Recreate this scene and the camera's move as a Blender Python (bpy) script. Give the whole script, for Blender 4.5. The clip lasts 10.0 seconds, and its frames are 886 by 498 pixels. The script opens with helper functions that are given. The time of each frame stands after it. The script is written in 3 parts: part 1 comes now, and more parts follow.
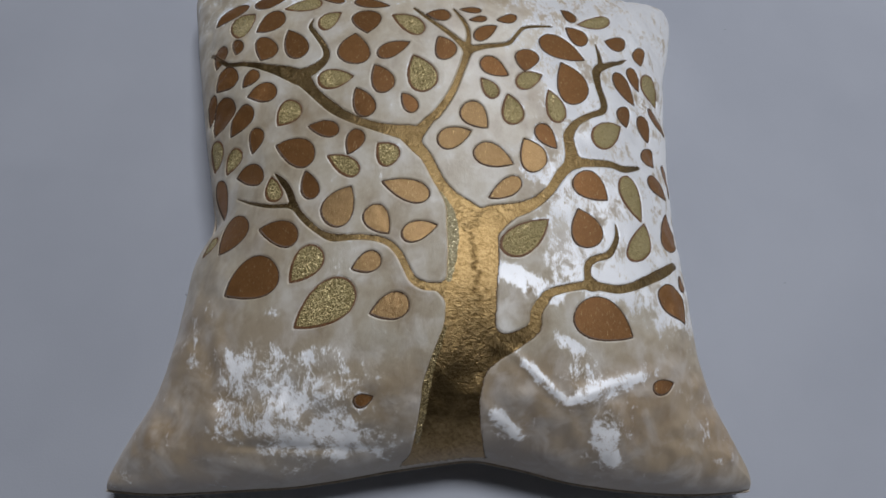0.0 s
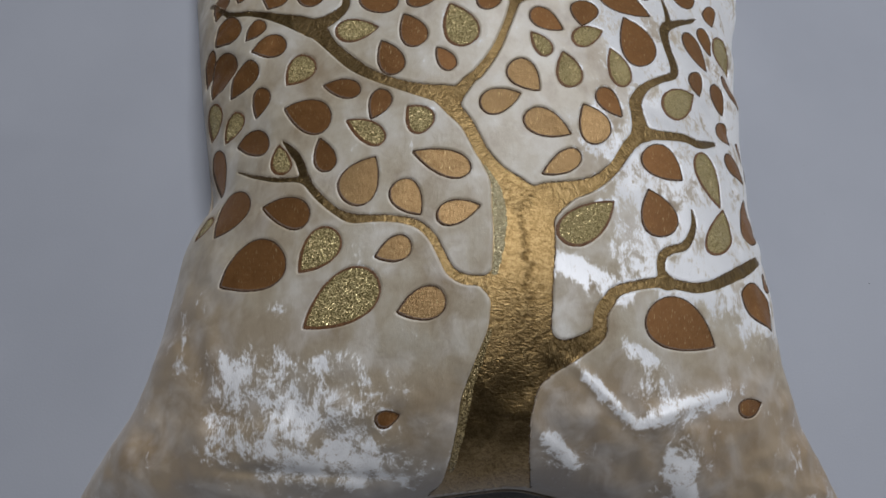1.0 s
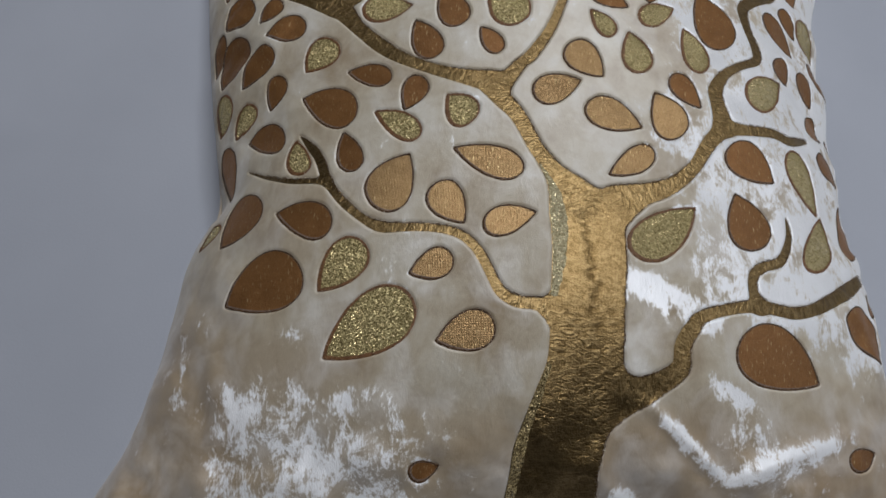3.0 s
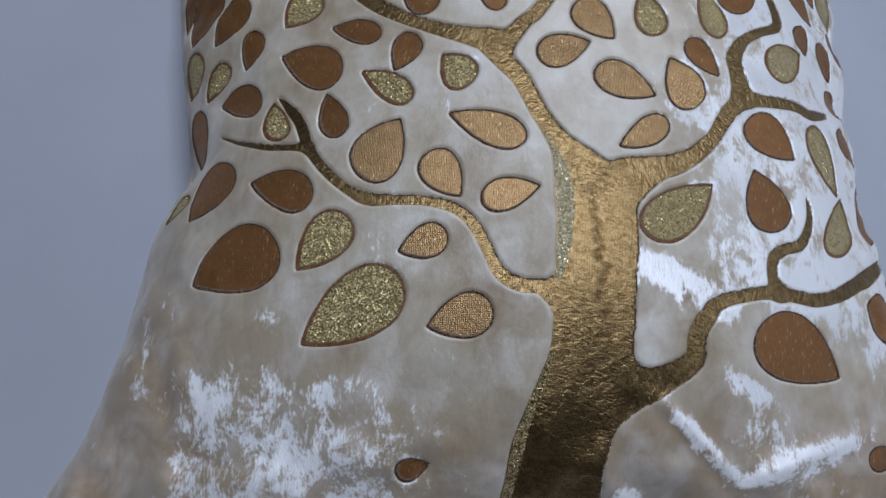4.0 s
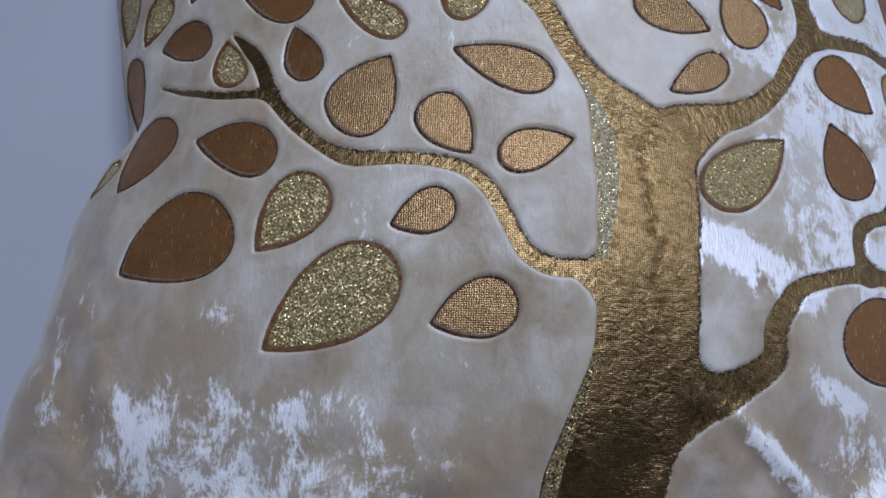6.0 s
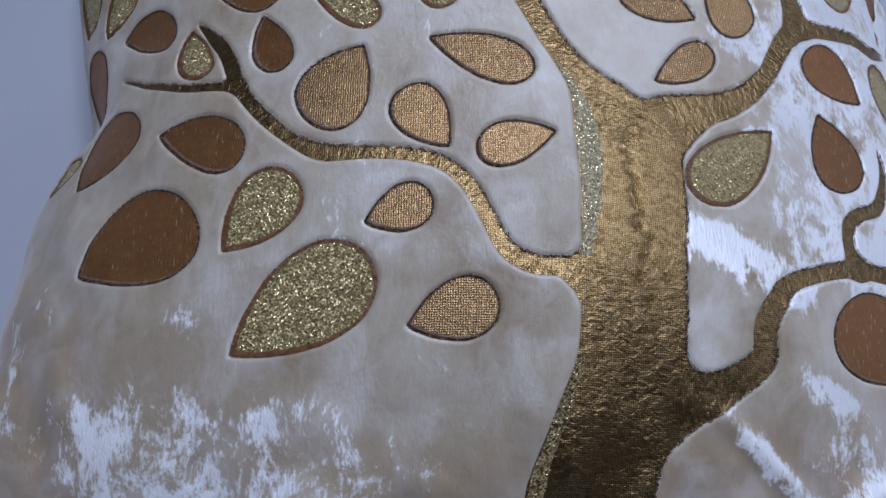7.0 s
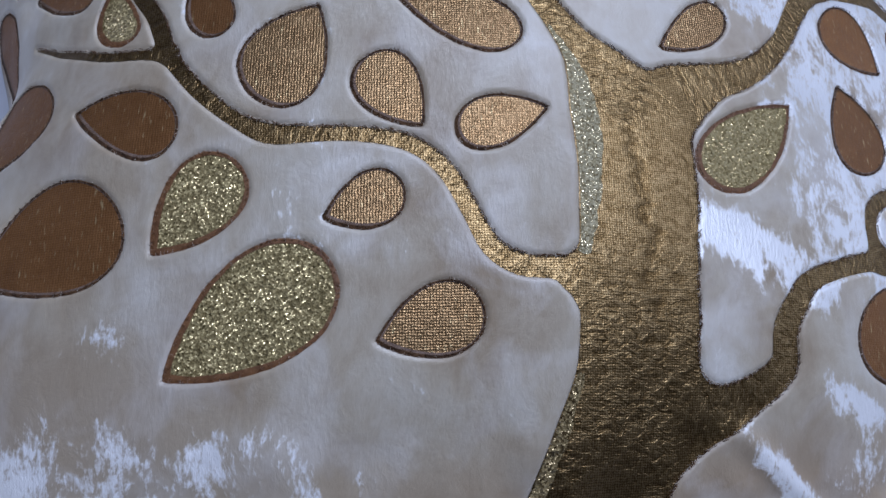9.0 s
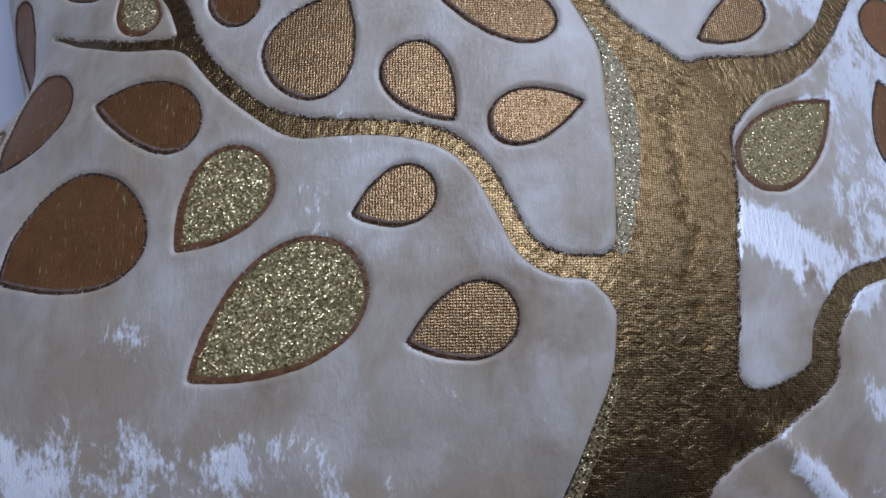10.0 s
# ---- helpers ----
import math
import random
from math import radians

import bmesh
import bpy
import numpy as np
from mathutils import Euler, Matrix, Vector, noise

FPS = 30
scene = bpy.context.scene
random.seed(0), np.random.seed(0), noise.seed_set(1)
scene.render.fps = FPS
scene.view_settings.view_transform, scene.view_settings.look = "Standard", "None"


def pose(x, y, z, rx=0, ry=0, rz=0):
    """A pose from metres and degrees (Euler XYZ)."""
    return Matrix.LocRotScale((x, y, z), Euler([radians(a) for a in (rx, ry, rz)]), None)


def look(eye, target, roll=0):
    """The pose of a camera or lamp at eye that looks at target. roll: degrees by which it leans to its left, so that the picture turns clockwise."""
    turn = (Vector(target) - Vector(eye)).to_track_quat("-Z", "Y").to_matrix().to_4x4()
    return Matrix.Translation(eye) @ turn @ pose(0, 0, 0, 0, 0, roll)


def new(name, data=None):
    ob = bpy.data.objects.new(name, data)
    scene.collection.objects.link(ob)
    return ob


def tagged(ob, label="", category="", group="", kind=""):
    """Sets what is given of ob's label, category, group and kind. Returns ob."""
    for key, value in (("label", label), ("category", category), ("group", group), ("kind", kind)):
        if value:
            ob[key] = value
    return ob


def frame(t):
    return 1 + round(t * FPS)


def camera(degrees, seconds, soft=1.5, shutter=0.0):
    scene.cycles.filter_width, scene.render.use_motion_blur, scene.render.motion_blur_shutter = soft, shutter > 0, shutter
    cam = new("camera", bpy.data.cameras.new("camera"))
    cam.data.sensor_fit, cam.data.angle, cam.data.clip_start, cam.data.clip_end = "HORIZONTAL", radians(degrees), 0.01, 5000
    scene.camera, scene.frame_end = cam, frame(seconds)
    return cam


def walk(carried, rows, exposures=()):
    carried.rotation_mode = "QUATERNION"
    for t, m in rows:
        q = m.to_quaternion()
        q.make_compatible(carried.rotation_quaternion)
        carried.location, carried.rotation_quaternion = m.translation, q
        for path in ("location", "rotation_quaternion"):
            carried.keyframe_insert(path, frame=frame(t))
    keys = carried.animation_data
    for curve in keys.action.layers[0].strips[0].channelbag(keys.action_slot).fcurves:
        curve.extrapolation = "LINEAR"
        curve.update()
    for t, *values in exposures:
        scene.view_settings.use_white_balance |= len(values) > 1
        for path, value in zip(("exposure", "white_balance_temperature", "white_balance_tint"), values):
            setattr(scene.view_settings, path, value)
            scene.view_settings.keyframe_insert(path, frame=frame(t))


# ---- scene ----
cam = camera(71.68, 10.0, soft=1.65)
ROWS = [
    (0.0, -0.0163, -0.1868, 0.3915, 22.87, -3.08, -0.05),
    (0.5, -0.0254, -0.1747, 0.3586, 21.69, -3.89, 1.10),
    (1.0, -0.0300, -0.1681, 0.3360, 22.30, -3.13, 1.06),
    (1.5, -0.0357, -0.1649, 0.3239, 22.30, -2.21, 1.99),
    (2.0, -0.0407, -0.1566, 0.3136, 23.75, -0.60, 1.79),
    (2.5, -0.0400, -0.1508, 0.3012, 22.95, -1.66, 1.91),
    (3.8, -0.0375, -0.1475, 0.2853, 22.86, -1.87, 2.26),
    (4.0, -0.0414, -0.1427, 0.2769, 21.09, -3.50, 2.26),
    (4.5, -0.0446, -0.1383, 0.2556, 19.41, -3.77, 2.94),
    (5.0, -0.0468, -0.1349, 0.2404, 19.48, -4.72, 2.33),
    (5.5, -0.0466, -0.1326, 0.2335, 20.48, -5.31, 1.38),
    (6.8, -0.0453, -0.1307, 0.2297, 21.07, -6.01, 0.42),
    (7.0, -0.0440, -0.1297, 0.2258, 20.93, -6.48, -0.06),
    (7.5, -0.0432, -0.1265, 0.2152, 20.29, -7.13, -1.80),
    (8.0, -0.0395, -0.1259, 0.2095, 19.12, -7.99, -1.92),
    (8.5, -0.0384, -0.1245, 0.2107, 18.80, -8.02, -1.97),
    (9.0, -0.0420, -0.1177, 0.2077, 18.75, -8.52, -1.64),
    (9.5, -0.0449, -0.1143, 0.2047, 18.06, -8.18, -1.25),
    (10.0, -0.0465, -0.1150, 0.2041, 17.74, -8.24, -1.09),
]
walk(cam, [(t, pose(x, y, z, rx, ry, rz)) for t, x, y, z, rx, ry, rz in ROWS],
     exposures=[(0.0, -0.27, 6550, 14), (2.5, -0.30, 6800, 13), (4.0, -0.21, 5820, 15), (5.5, -0.18, 5620, 18),
                (7.5, -0.20, 5420, 21), (8.5, -0.12, 5350, 21), (9.2, -0.17, 5350, 21), (10.0, -0.24, 5320, 21)])

# ---- light: a cool ceiling lamp and a window with daylight ----
world = bpy.data.worlds.new("world")
world.use_nodes = True
scene.world = world
world.node_tree.nodes["Background"].inputs[0].default_value = (0.6, 0.7, 0.9, 1)
world.node_tree.nodes["Background"].inputs[1].default_value = 0.3


def area_lamp(name, eye, target, w, h, watts, colour):
    data = bpy.data.lights.new(name, "AREA")
    data.shape, data.size, data.size_y, data.energy, data.color = "RECTANGLE", w, h, watts, colour
    ob = new(name, data)
    ob.matrix_world = look(eye, target)
    return ob


LAMP = (0.45, 0.56, 2.35)
area_lamp("ceiling_lamp_light", LAMP, (0.45, 0.56, 0), 0.8, 0.4, 43, (0.87, 0.935, 1.0))
area_lamp("window_light", (2.02, 0.4, 1.25), (0, 0.2, 0.6), 1.5, 1.2, 3, (0.80, 0.90, 1.0))


# ---- materials ----
def material(name):
    m = bpy.data.materials.new(name)
    m.use_nodes = True
    nt = m.node_tree
    return m, nt, nt.nodes["Principled BSDF"]


def node(nt, kind, **values):
    n = nt.nodes.new(kind)
    for key, v in values.items():
        n.inputs[key.replace("_", " ")].default_value = v
    return n


def coords(nt, scale=(1, 1, 1), turn=0.0):
    tc = nt.nodes.new("ShaderNodeTexCoord")
    mp = nt.nodes.new("ShaderNodeMapping")
    mp.inputs["Scale"].default_value = scale
    mp.inputs["Rotation"].default_value = (0, 0, turn)
    nt.links.new(tc.outputs["Object"], mp.inputs["Vector"])
    return mp.outputs["Vector"]


def noise_tex(nt, vec, scale, detail=3.0, rough=0.55, distort=0.0):
    n = node(nt, "ShaderNodeTexNoise", Scale=scale, Detail=detail, Roughness=rough, Distortion=distort)
    nt.links.new(vec, n.inputs["Vector"])
    return n


def ramp(nt, fac, stops):
    r = nt.nodes.new("ShaderNodeValToRGB")
    while len(r.color_ramp.elements) < len(stops):
        r.color_ramp.elements.new(0.5)
    for e, (p, c) in zip(r.color_ramp.elements, stops):
        e.position, e.color = p, (*c, 1)
    nt.links.new(fac, r.inputs["Fac"])
    return r.outputs["Color"]


def maths(nt, op, a, b=None, clamp=False):
    n = nt.nodes.new("ShaderNodeMath")
    n.operation, n.use_clamp = op, clamp
    for k, v in ((0, a), (1, b)):
        if v is None:
            continue
        if isinstance(v, (int, float)):
            n.inputs[k].default_value = v
        else:
            nt.links.new(v, n.inputs[k])
    return n.outputs[0]


def bump(nt, height, strength, distance, normal=None):
    b = node(nt, "ShaderNodeBump", Strength=strength, Distance=distance)
    nt.links.new(height, b.inputs["Height"])
    if normal is not None:
        nt.links.new(normal, b.inputs["Normal"])
    return b.outputs["Normal"]


def mat_plain(name, c1, c2, rough, scale, bump_m=0.0005, bump_scale=None):
    m, nt, p = material(name)
    v = coords(nt)
    n = noise_tex(nt, v, scale, 4)
    nt.links.new(ramp(nt, n.outputs["Fac"], [(0.35, c1), (0.65, c2)]), p.inputs["Base Color"])
    p.inputs["Roughness"].default_value = rough
    f = noise_tex(nt, v, bump_scale or scale * 12, 3)
    nt.links.new(bump(nt, f.outputs["Fac"], 0.4, bump_m), p.inputs["Normal"])
    return m


SHEET = mat_plain("white_sheet_cloth", (0.43, 0.445, 0.49), (0.47, 0.485, 0.53), 0.8, 6, 0.0002, 900)
WALL = mat_plain("wall_paint", (0.085, 0.08, 0.078), (0.105, 0.10, 0.098), 0.85, 2)
CEIL = mat_plain("ceiling_paint", (0.30, 0.30, 0.295), (0.33, 0.33, 0.325), 0.9, 2)
LINT = mat_plain("dark_lint", (0.05, 0.05, 0.06), (0.09, 0.09, 0.10), 0.9, 900)


def attribute(nt, name):
    n = nt.nodes.new("ShaderNodeAttribute")
    n.attribute_name = name
    return n.outputs["Fac"]


def velvet():
    """Crushed velvet: cream pile; pressed flat it leans over, turns glossy, and its sheen is painted whiter."""
    m, nt, p = material("crushed_velvet")
    v = coords(nt)
    crush_sheen = nt.nodes.new("ShaderNodeAttribute")
    crush_sheen.attribute_name = "crush_sheen"
    big = noise_tex(nt, v, 30, 4, 0.6, 0.2)
    fine = noise_tex(nt, coords(nt, (1, 0.62, 1)), 115, 10, 0.72, 0.35)
    fibre = noise_tex(nt, coords(nt, (1.0, 0.22, 1)), 1500, 3, 0.7, 0.3)
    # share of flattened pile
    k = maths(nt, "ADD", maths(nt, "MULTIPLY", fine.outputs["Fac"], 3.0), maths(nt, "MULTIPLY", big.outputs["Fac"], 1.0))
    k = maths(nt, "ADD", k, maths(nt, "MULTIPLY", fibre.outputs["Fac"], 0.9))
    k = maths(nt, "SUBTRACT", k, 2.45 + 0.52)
    k = maths(nt, "ADD", k, maths(nt, "MULTIPLY", crush_sheen.outputs["Fac"], 0.85))
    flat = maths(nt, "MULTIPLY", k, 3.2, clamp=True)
    # soft cloudy patches where the pile lies half over, with weaker painted sheen
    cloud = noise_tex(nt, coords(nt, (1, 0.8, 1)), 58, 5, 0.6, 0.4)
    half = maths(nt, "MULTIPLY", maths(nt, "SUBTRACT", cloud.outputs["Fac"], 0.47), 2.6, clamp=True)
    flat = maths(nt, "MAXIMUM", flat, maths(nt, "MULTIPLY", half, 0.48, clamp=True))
    tone = maths(nt, "ADD", maths(nt, "MULTIPLY", big.outputs["Fac"], 0.65), maths(nt, "MULTIPLY", fine.outputs["Fac"], 0.35))
    base = ramp(nt, tone, [(0.37, (0.47, 0.355, 0.225)), (0.50, (0.655, 0.555, 0.405)), (0.62, (0.79, 0.715, 0.58))])
    # pile that leans away looks deeper and warmer; this shading is put into the colour
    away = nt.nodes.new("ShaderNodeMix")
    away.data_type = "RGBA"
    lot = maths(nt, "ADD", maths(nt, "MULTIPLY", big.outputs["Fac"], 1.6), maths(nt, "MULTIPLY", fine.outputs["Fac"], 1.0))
    nt.links.new(maths(nt, "MULTIPLY", attribute(nt, "brushed_shade"), maths(nt, "SUBTRACT", lot, 0.55), clamp=True), away.inputs[0])
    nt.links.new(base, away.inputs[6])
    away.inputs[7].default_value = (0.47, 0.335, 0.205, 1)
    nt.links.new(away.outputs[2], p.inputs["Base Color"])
    p.inputs["Roughness"].default_value = 0.50
    p.inputs["Specular IOR Level"].default_value = 0.9
    p.inputs["IOR"].default_value = 1.6
    p.inputs["Sheen Weight"].default_value = 0.35
    p.inputs["Sheen Roughness"].default_value = 0.45
    p.inputs["Sheen Tint"].default_value = (1.0, 0.97, 0.93, 1)
    geo = nt.nodes.new("ShaderNodeNewGeometry")
    nap = nt.nodes.new("ShaderNodeVectorMath")
    nap.operation = "ADD"
    nt.links.new(geo.outputs["Normal"], nap.inputs[0])
    nap.inputs[1].default_value = (-0.06, -0.26, 0.0)
    napn = nt.nodes.new("ShaderNodeVectorMath")
    napn.operation = "NORMALIZE"
    nt.links.new(nap.outputs[0], napn.inputs[0])
    n0 = bump(nt, fine.outputs["Fac"], 0.4, 0.0008, napn.outputs[0])
    n0 = bump(nt, fibre.outputs["Fac"], 0.14, 0.0003, n0)
    nt.links.new(n0, p.inputs["Normal"])
    # flattened pile: fibres lie over towards one side and shine; near-white base paints the sheen
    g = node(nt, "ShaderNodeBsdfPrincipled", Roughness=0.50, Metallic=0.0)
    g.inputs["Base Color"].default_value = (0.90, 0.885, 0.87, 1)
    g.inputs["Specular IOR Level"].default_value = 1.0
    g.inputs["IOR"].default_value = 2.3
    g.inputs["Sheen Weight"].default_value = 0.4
    lean = nt.nodes.new("ShaderNodeVectorMath")
    lean.operation = "MULTIPLY_ADD"
    nt.links.new(fine.outputs["Color"], lean.inputs[0])
    lean.inputs[1].default_value = (0.75, 0.75, 0.0)
    lean.inputs[2].default_value = (-0.375 - 0.04, -0.375 + 0.02, 1.0)
    lean2 = nt.nodes.new("ShaderNodeVectorMath")
    lean2.operation = "MULTIPLY_ADD"
    nt.links.new(big.outputs["Color"], lean2.inputs[0])
    lean2.inputs[1].default_value = (1.3, 1.3, 0.0)
    nt.links.new(lean.outputs[0], lean2.inputs[2])
    off = nt.nodes.new("ShaderNodeVectorMath")
    off.operation = "ADD"
    nt.links.new(lean2.outputs[0], off.inputs[0])
    off.inputs[1].default_value = (-0.65, -0.65, 0.0)
    add = nt.nodes.new("ShaderNodeVectorMath")
    add.operation = "ADD"
    nt.links.new(geo.outputs["Normal"], add.inputs[0])
    nt.links.new(off.outputs[0], add.inputs[1])
    nrm = nt.nodes.new("ShaderNodeVectorMath")
    nrm.operation = "NORMALIZE"
    nt.links.new(add.outputs[0], nrm.inputs[0])
    nt.links.new(bump(nt, fibre.outputs["Fac"], 0.45, 0.0004, nrm.outputs[0]), g.inputs["Normal"])
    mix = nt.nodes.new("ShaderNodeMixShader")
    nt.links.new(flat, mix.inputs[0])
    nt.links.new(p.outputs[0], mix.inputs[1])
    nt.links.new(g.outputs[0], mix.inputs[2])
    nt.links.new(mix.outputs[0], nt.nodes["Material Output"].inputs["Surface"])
    return m


def weave(name, c1, c2, metal, rough, depth, rib_pitch, pick_pitch, glint):
    """Metallic woven cloth: ribs one way, finer picks across them, a few bright threads with painted glints."""
    m, nt, p = material(name)
    v = coords(nt)
    info = nt.nodes.new("ShaderNodeObjectInfo")
    waves = []
    for pitch, way, bend in ((rib_pitch, "X", 3.6), (pick_pitch, "Y", 4.2)):
        wv = node(nt, "ShaderNodeTexWave", Scale=0.314 / pitch, Distortion=bend, Detail=3.0, Detail_Scale=2.0)
        wv.bands_direction = way
        nt.links.new(v, wv.inputs["Vector"])
        waves.append(wv.outputs["Fac"])
    blot = noise_tex(nt, v, 240, 5, 0.65)
    grain = noise_tex(nt, coords(nt, (1, 0.4, 1)), 1900, 3, 0.7)
    h = maths(nt, "ADD", maths(nt, "MULTIPLY", waves[0], 0.34), maths(nt, "MULTIPLY", waves[1], 0.24))
    h = maths(nt, "ADD", h, maths(nt, "MULTIPLY", grain.outputs["Fac"], 0.8))
    mixv = maths(nt, "ADD", maths(nt, "MULTIPLY", blot.outputs["Fac"], 0.45), maths(nt, "MULTIPLY", h, 0.42))
    col = ramp(nt, mixv, [(0.30, c1), (0.70, c2)])
    hsv = node(nt, "ShaderNodeHueSaturation")
    nt.links.new(col, hsv.inputs["Color"])
    nt.links.new(maths(nt, "ADD", maths(nt, "MULTIPLY", info.outputs["Random"], 0.3), 0.85), hsv.inputs["Value"])
    # bright threads: their glints are painted as pale gold colour
    dots = noise_tex(nt, coords(nt, (1, 0.16, 1)), 2100, 1, 0.5)
    lit = maths(nt, "MULTIPLY", maths(nt, "SUBTRACT", dots.outputs["Fac"], 0.66), 12.0 * glint, clamp=True)
    mx = nt.nodes.new("ShaderNodeMix")
    mx.data_type = "RGBA"
    nt.links.new(lit, mx.inputs[0])
    nt.links.new(hsv.outputs[0], mx.inputs[6])
    mx.inputs[7].default_value = (0.80, 0.60, 0.30, 1)
    nt.links.new(mx.outputs[2], p.inputs["Base Color"])
    p.inputs["Metallic"].default_value = metal
    nt.links.new(maths(nt, "ADD", maths(nt, "MULTIPLY", blot.outputs["Fac"], 0.2), rough - 0.1), p.inputs["Roughness"])
    n0 = bump(nt, h, 0.8, depth)
    nt.links.new(bump(nt, blot.outputs["Fac"], 0.35, 0.0006, n0), p.inputs["Normal"])
    return m


def glitter(name, c1, c2, size):
    """Glued glitter: small flakes, each tilted its own way."""
    m, nt, p = material(name)
    v = coords(nt)
    vo = nt.nodes.new("ShaderNodeTexVoronoi")
    vo.inputs["Scale"].default_value = 1.0 / size
    nt.links.new(v, vo.inputs["Vector"])
    sep = nt.nodes.new("ShaderNodeSeparateColor")
    nt.links.new(vo.outputs["Color"], sep.inputs[0])
    nt.links.new(ramp(nt, sep.outputs[0], [(0.0, c1), (1.0, c2)]), p.inputs["Base Color"])
    tilt = nt.nodes.new("ShaderNodeVectorMath")
    tilt.operation = "MULTIPLY_ADD"
    nt.links.new(vo.outputs["Color"], tilt.inputs[0])
    tilt.inputs[1].default_value = (1.5, 1.5, 0)
    tilt.inputs[2].default_value = (-0.75, -0.75, 0)
    geo = nt.nodes.new("ShaderNodeNewGeometry")
    add = nt.nodes.new("ShaderNodeVectorMath")
    nt.links.new(geo.outputs["Normal"], add.inputs[0])
    nt.links.new(tilt.outputs[0], add.inputs[1])
    nrm = nt.nodes.new("ShaderNodeVectorMath")
    nrm.operation = "NORMALIZE"
    nt.links.new(add.outputs[0], nrm.inputs[0])
    nt.links.new(bump(nt, vo.outputs["Distance"], 0.6, size * 0.6, nrm.outputs[0]), p.inputs["Normal"])
    p.inputs["Metallic"].default_value = 0.42
    p.inputs["Roughness"].default_value = 0.21
    return m


def foil():
    """Gold foil cloth of the tree: a fine weave, puckers across each limb and one jagged crease down the trunk."""
    m, nt, p = material("gold_foil")
    v = coords(nt)
    along, across, crease = attribute(nt, "along"), attribute(nt, "across"), attribute(nt, "crease")
    # puckers run across the limb, a little aslant
    vec = nt.nodes.new("ShaderNodeCombineXYZ")
    nt.links.new(maths(nt, "ADD", along, maths(nt, "MULTIPLY", across, 0.16)), vec.inputs[0])
    nt.links.new(maths(nt, "MULTIPLY", across, 0.50), vec.inputs[1])
    pucker = noise_tex(nt, vec.outputs[0], 640, 3, 0.6, 0.8)
    where = noise_tex(nt, v, 55, 2, 0.5)
    strength = maths(nt, "MULTIPLY", maths(nt, "MULTIPLY", maths(nt, "SUBTRACT", where.outputs["Fac"], 0.15), 2.0, clamp=True), attribute(nt, "puckered"))
    # the crease wanders and is rough inside
    jag = noise_tex(nt, v, 330, 4, 0.65)
    jagged = maths(nt, "MULTIPLY", crease, maths(nt, "ADD", maths(nt, "MULTIPLY", jag.outputs["Fac"], 3.2), -0.85), clamp=True)
    threads = []
    for pitch, way in ((0.00052, "X"), (0.00047, "Y")):
        wv = node(nt, "ShaderNodeTexWave", Scale=0.314 / pitch, Distortion=4.5, Detail=3.0, Detail_Scale=2.2)
        wv.bands_direction = way
        nt.links.new(v, wv.inputs["Vector"])
        threads.append(wv.outputs["Fac"])
    grain = noise_tex(nt, coords(nt, (1.0, 0.7, 1), 0.1), 1500, 3, 0.7, 0.3)
    cloth = maths(nt, "ADD", maths(nt, "MULTIPLY", threads[0], 0.5), maths(nt, "MULTIPLY", threads[1], 0.5))
    cloth = maths(nt, "ADD", maths(nt, "MULTIPLY", cloth, 0.55), maths(nt, "MULTIPLY", grain.outputs["Fac"], 0.7))
    # shading of weave, puckers and crease is painted into the colour as well
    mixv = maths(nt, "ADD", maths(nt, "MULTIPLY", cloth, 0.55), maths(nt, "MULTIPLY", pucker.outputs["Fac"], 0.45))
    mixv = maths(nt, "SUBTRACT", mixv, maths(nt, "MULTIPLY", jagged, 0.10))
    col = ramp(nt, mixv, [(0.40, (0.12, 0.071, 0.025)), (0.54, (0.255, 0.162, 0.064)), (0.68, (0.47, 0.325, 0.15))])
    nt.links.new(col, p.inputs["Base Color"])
    p.inputs["Metallic"].default_value = 1.0
    nt.links.new(maths(nt, "ADD", maths(nt, "MULTIPLY", jagged, 0.08), 0.43), p.inputs["Roughness"])
    n0 = bump(nt, maths(nt, "MULTIPLY", pucker.outputs["Fac"], strength), 0.9, 0.0009)
    n0 = bump(nt, maths(nt, "MULTIPLY", jagged, -1.0), 0.7, 0.00028, n0)
    nt.links.new(bump(nt, cloth, 0.6, 0.00012, n0), p.inputs["Normal"])
    return m


VELVET = velvet()
COPPER = weave("copper_brown_satin", (0.25, 0.11, 0.036), (0.42, 0.20, 0.070), 0.58, 0.42, 0.00011, 0.00055, 0.0005, 0.55)
GOLD = weave("woven_gold_cloth", (0.27, 0.15, 0.058), (0.50, 0.325, 0.155), 0.85, 0.40, 0.00018, 0.00056, 0.00052, 0.7)
GLITTER = glitter("gold_glitter", (0.42, 0.32, 0.13), (0.78, 0.63, 0.30), 0.00042)
STRIP_GLITTER = glitter("pale_gold_glitter", (0.58, 0.47, 0.24), (0.95, 0.83, 0.52), 0.00042)
SPARSE_GLITTER = glitter("sparse_bronze_glitter", (0.10, 0.062, 0.022), (0.62, 0.47, 0.22), 0.00046)
FOIL = foil()
BURNT = mat_plain("burnt_brown_edge", (0.050, 0.024, 0.010), (0.135, 0.068, 0.028), 0.95, 700, 0.0002)
RUST = mat_plain("rust_brown_edge", (0.14, 0.06, 0.02), (0.24, 0.11, 0.04), 0.6, 700, 0.0002)
LINING = mat_plain("rose_lining", (0.15, 0.095, 0.065), (0.27, 0.185, 0.135), 0.8, 900, 0.0002)
THREAD = mat_plain("cream_seam", (0.56, 0.46, 0.35), (0.70, 0.60, 0.48), 0.8, 400, 0.0003)

# ---- the cushion's form ----
SX, SY = 0.189, 0.181
LATTICE = np.random.RandomState(7).rand(64, 64)


def lattice_noise(x, y, size):
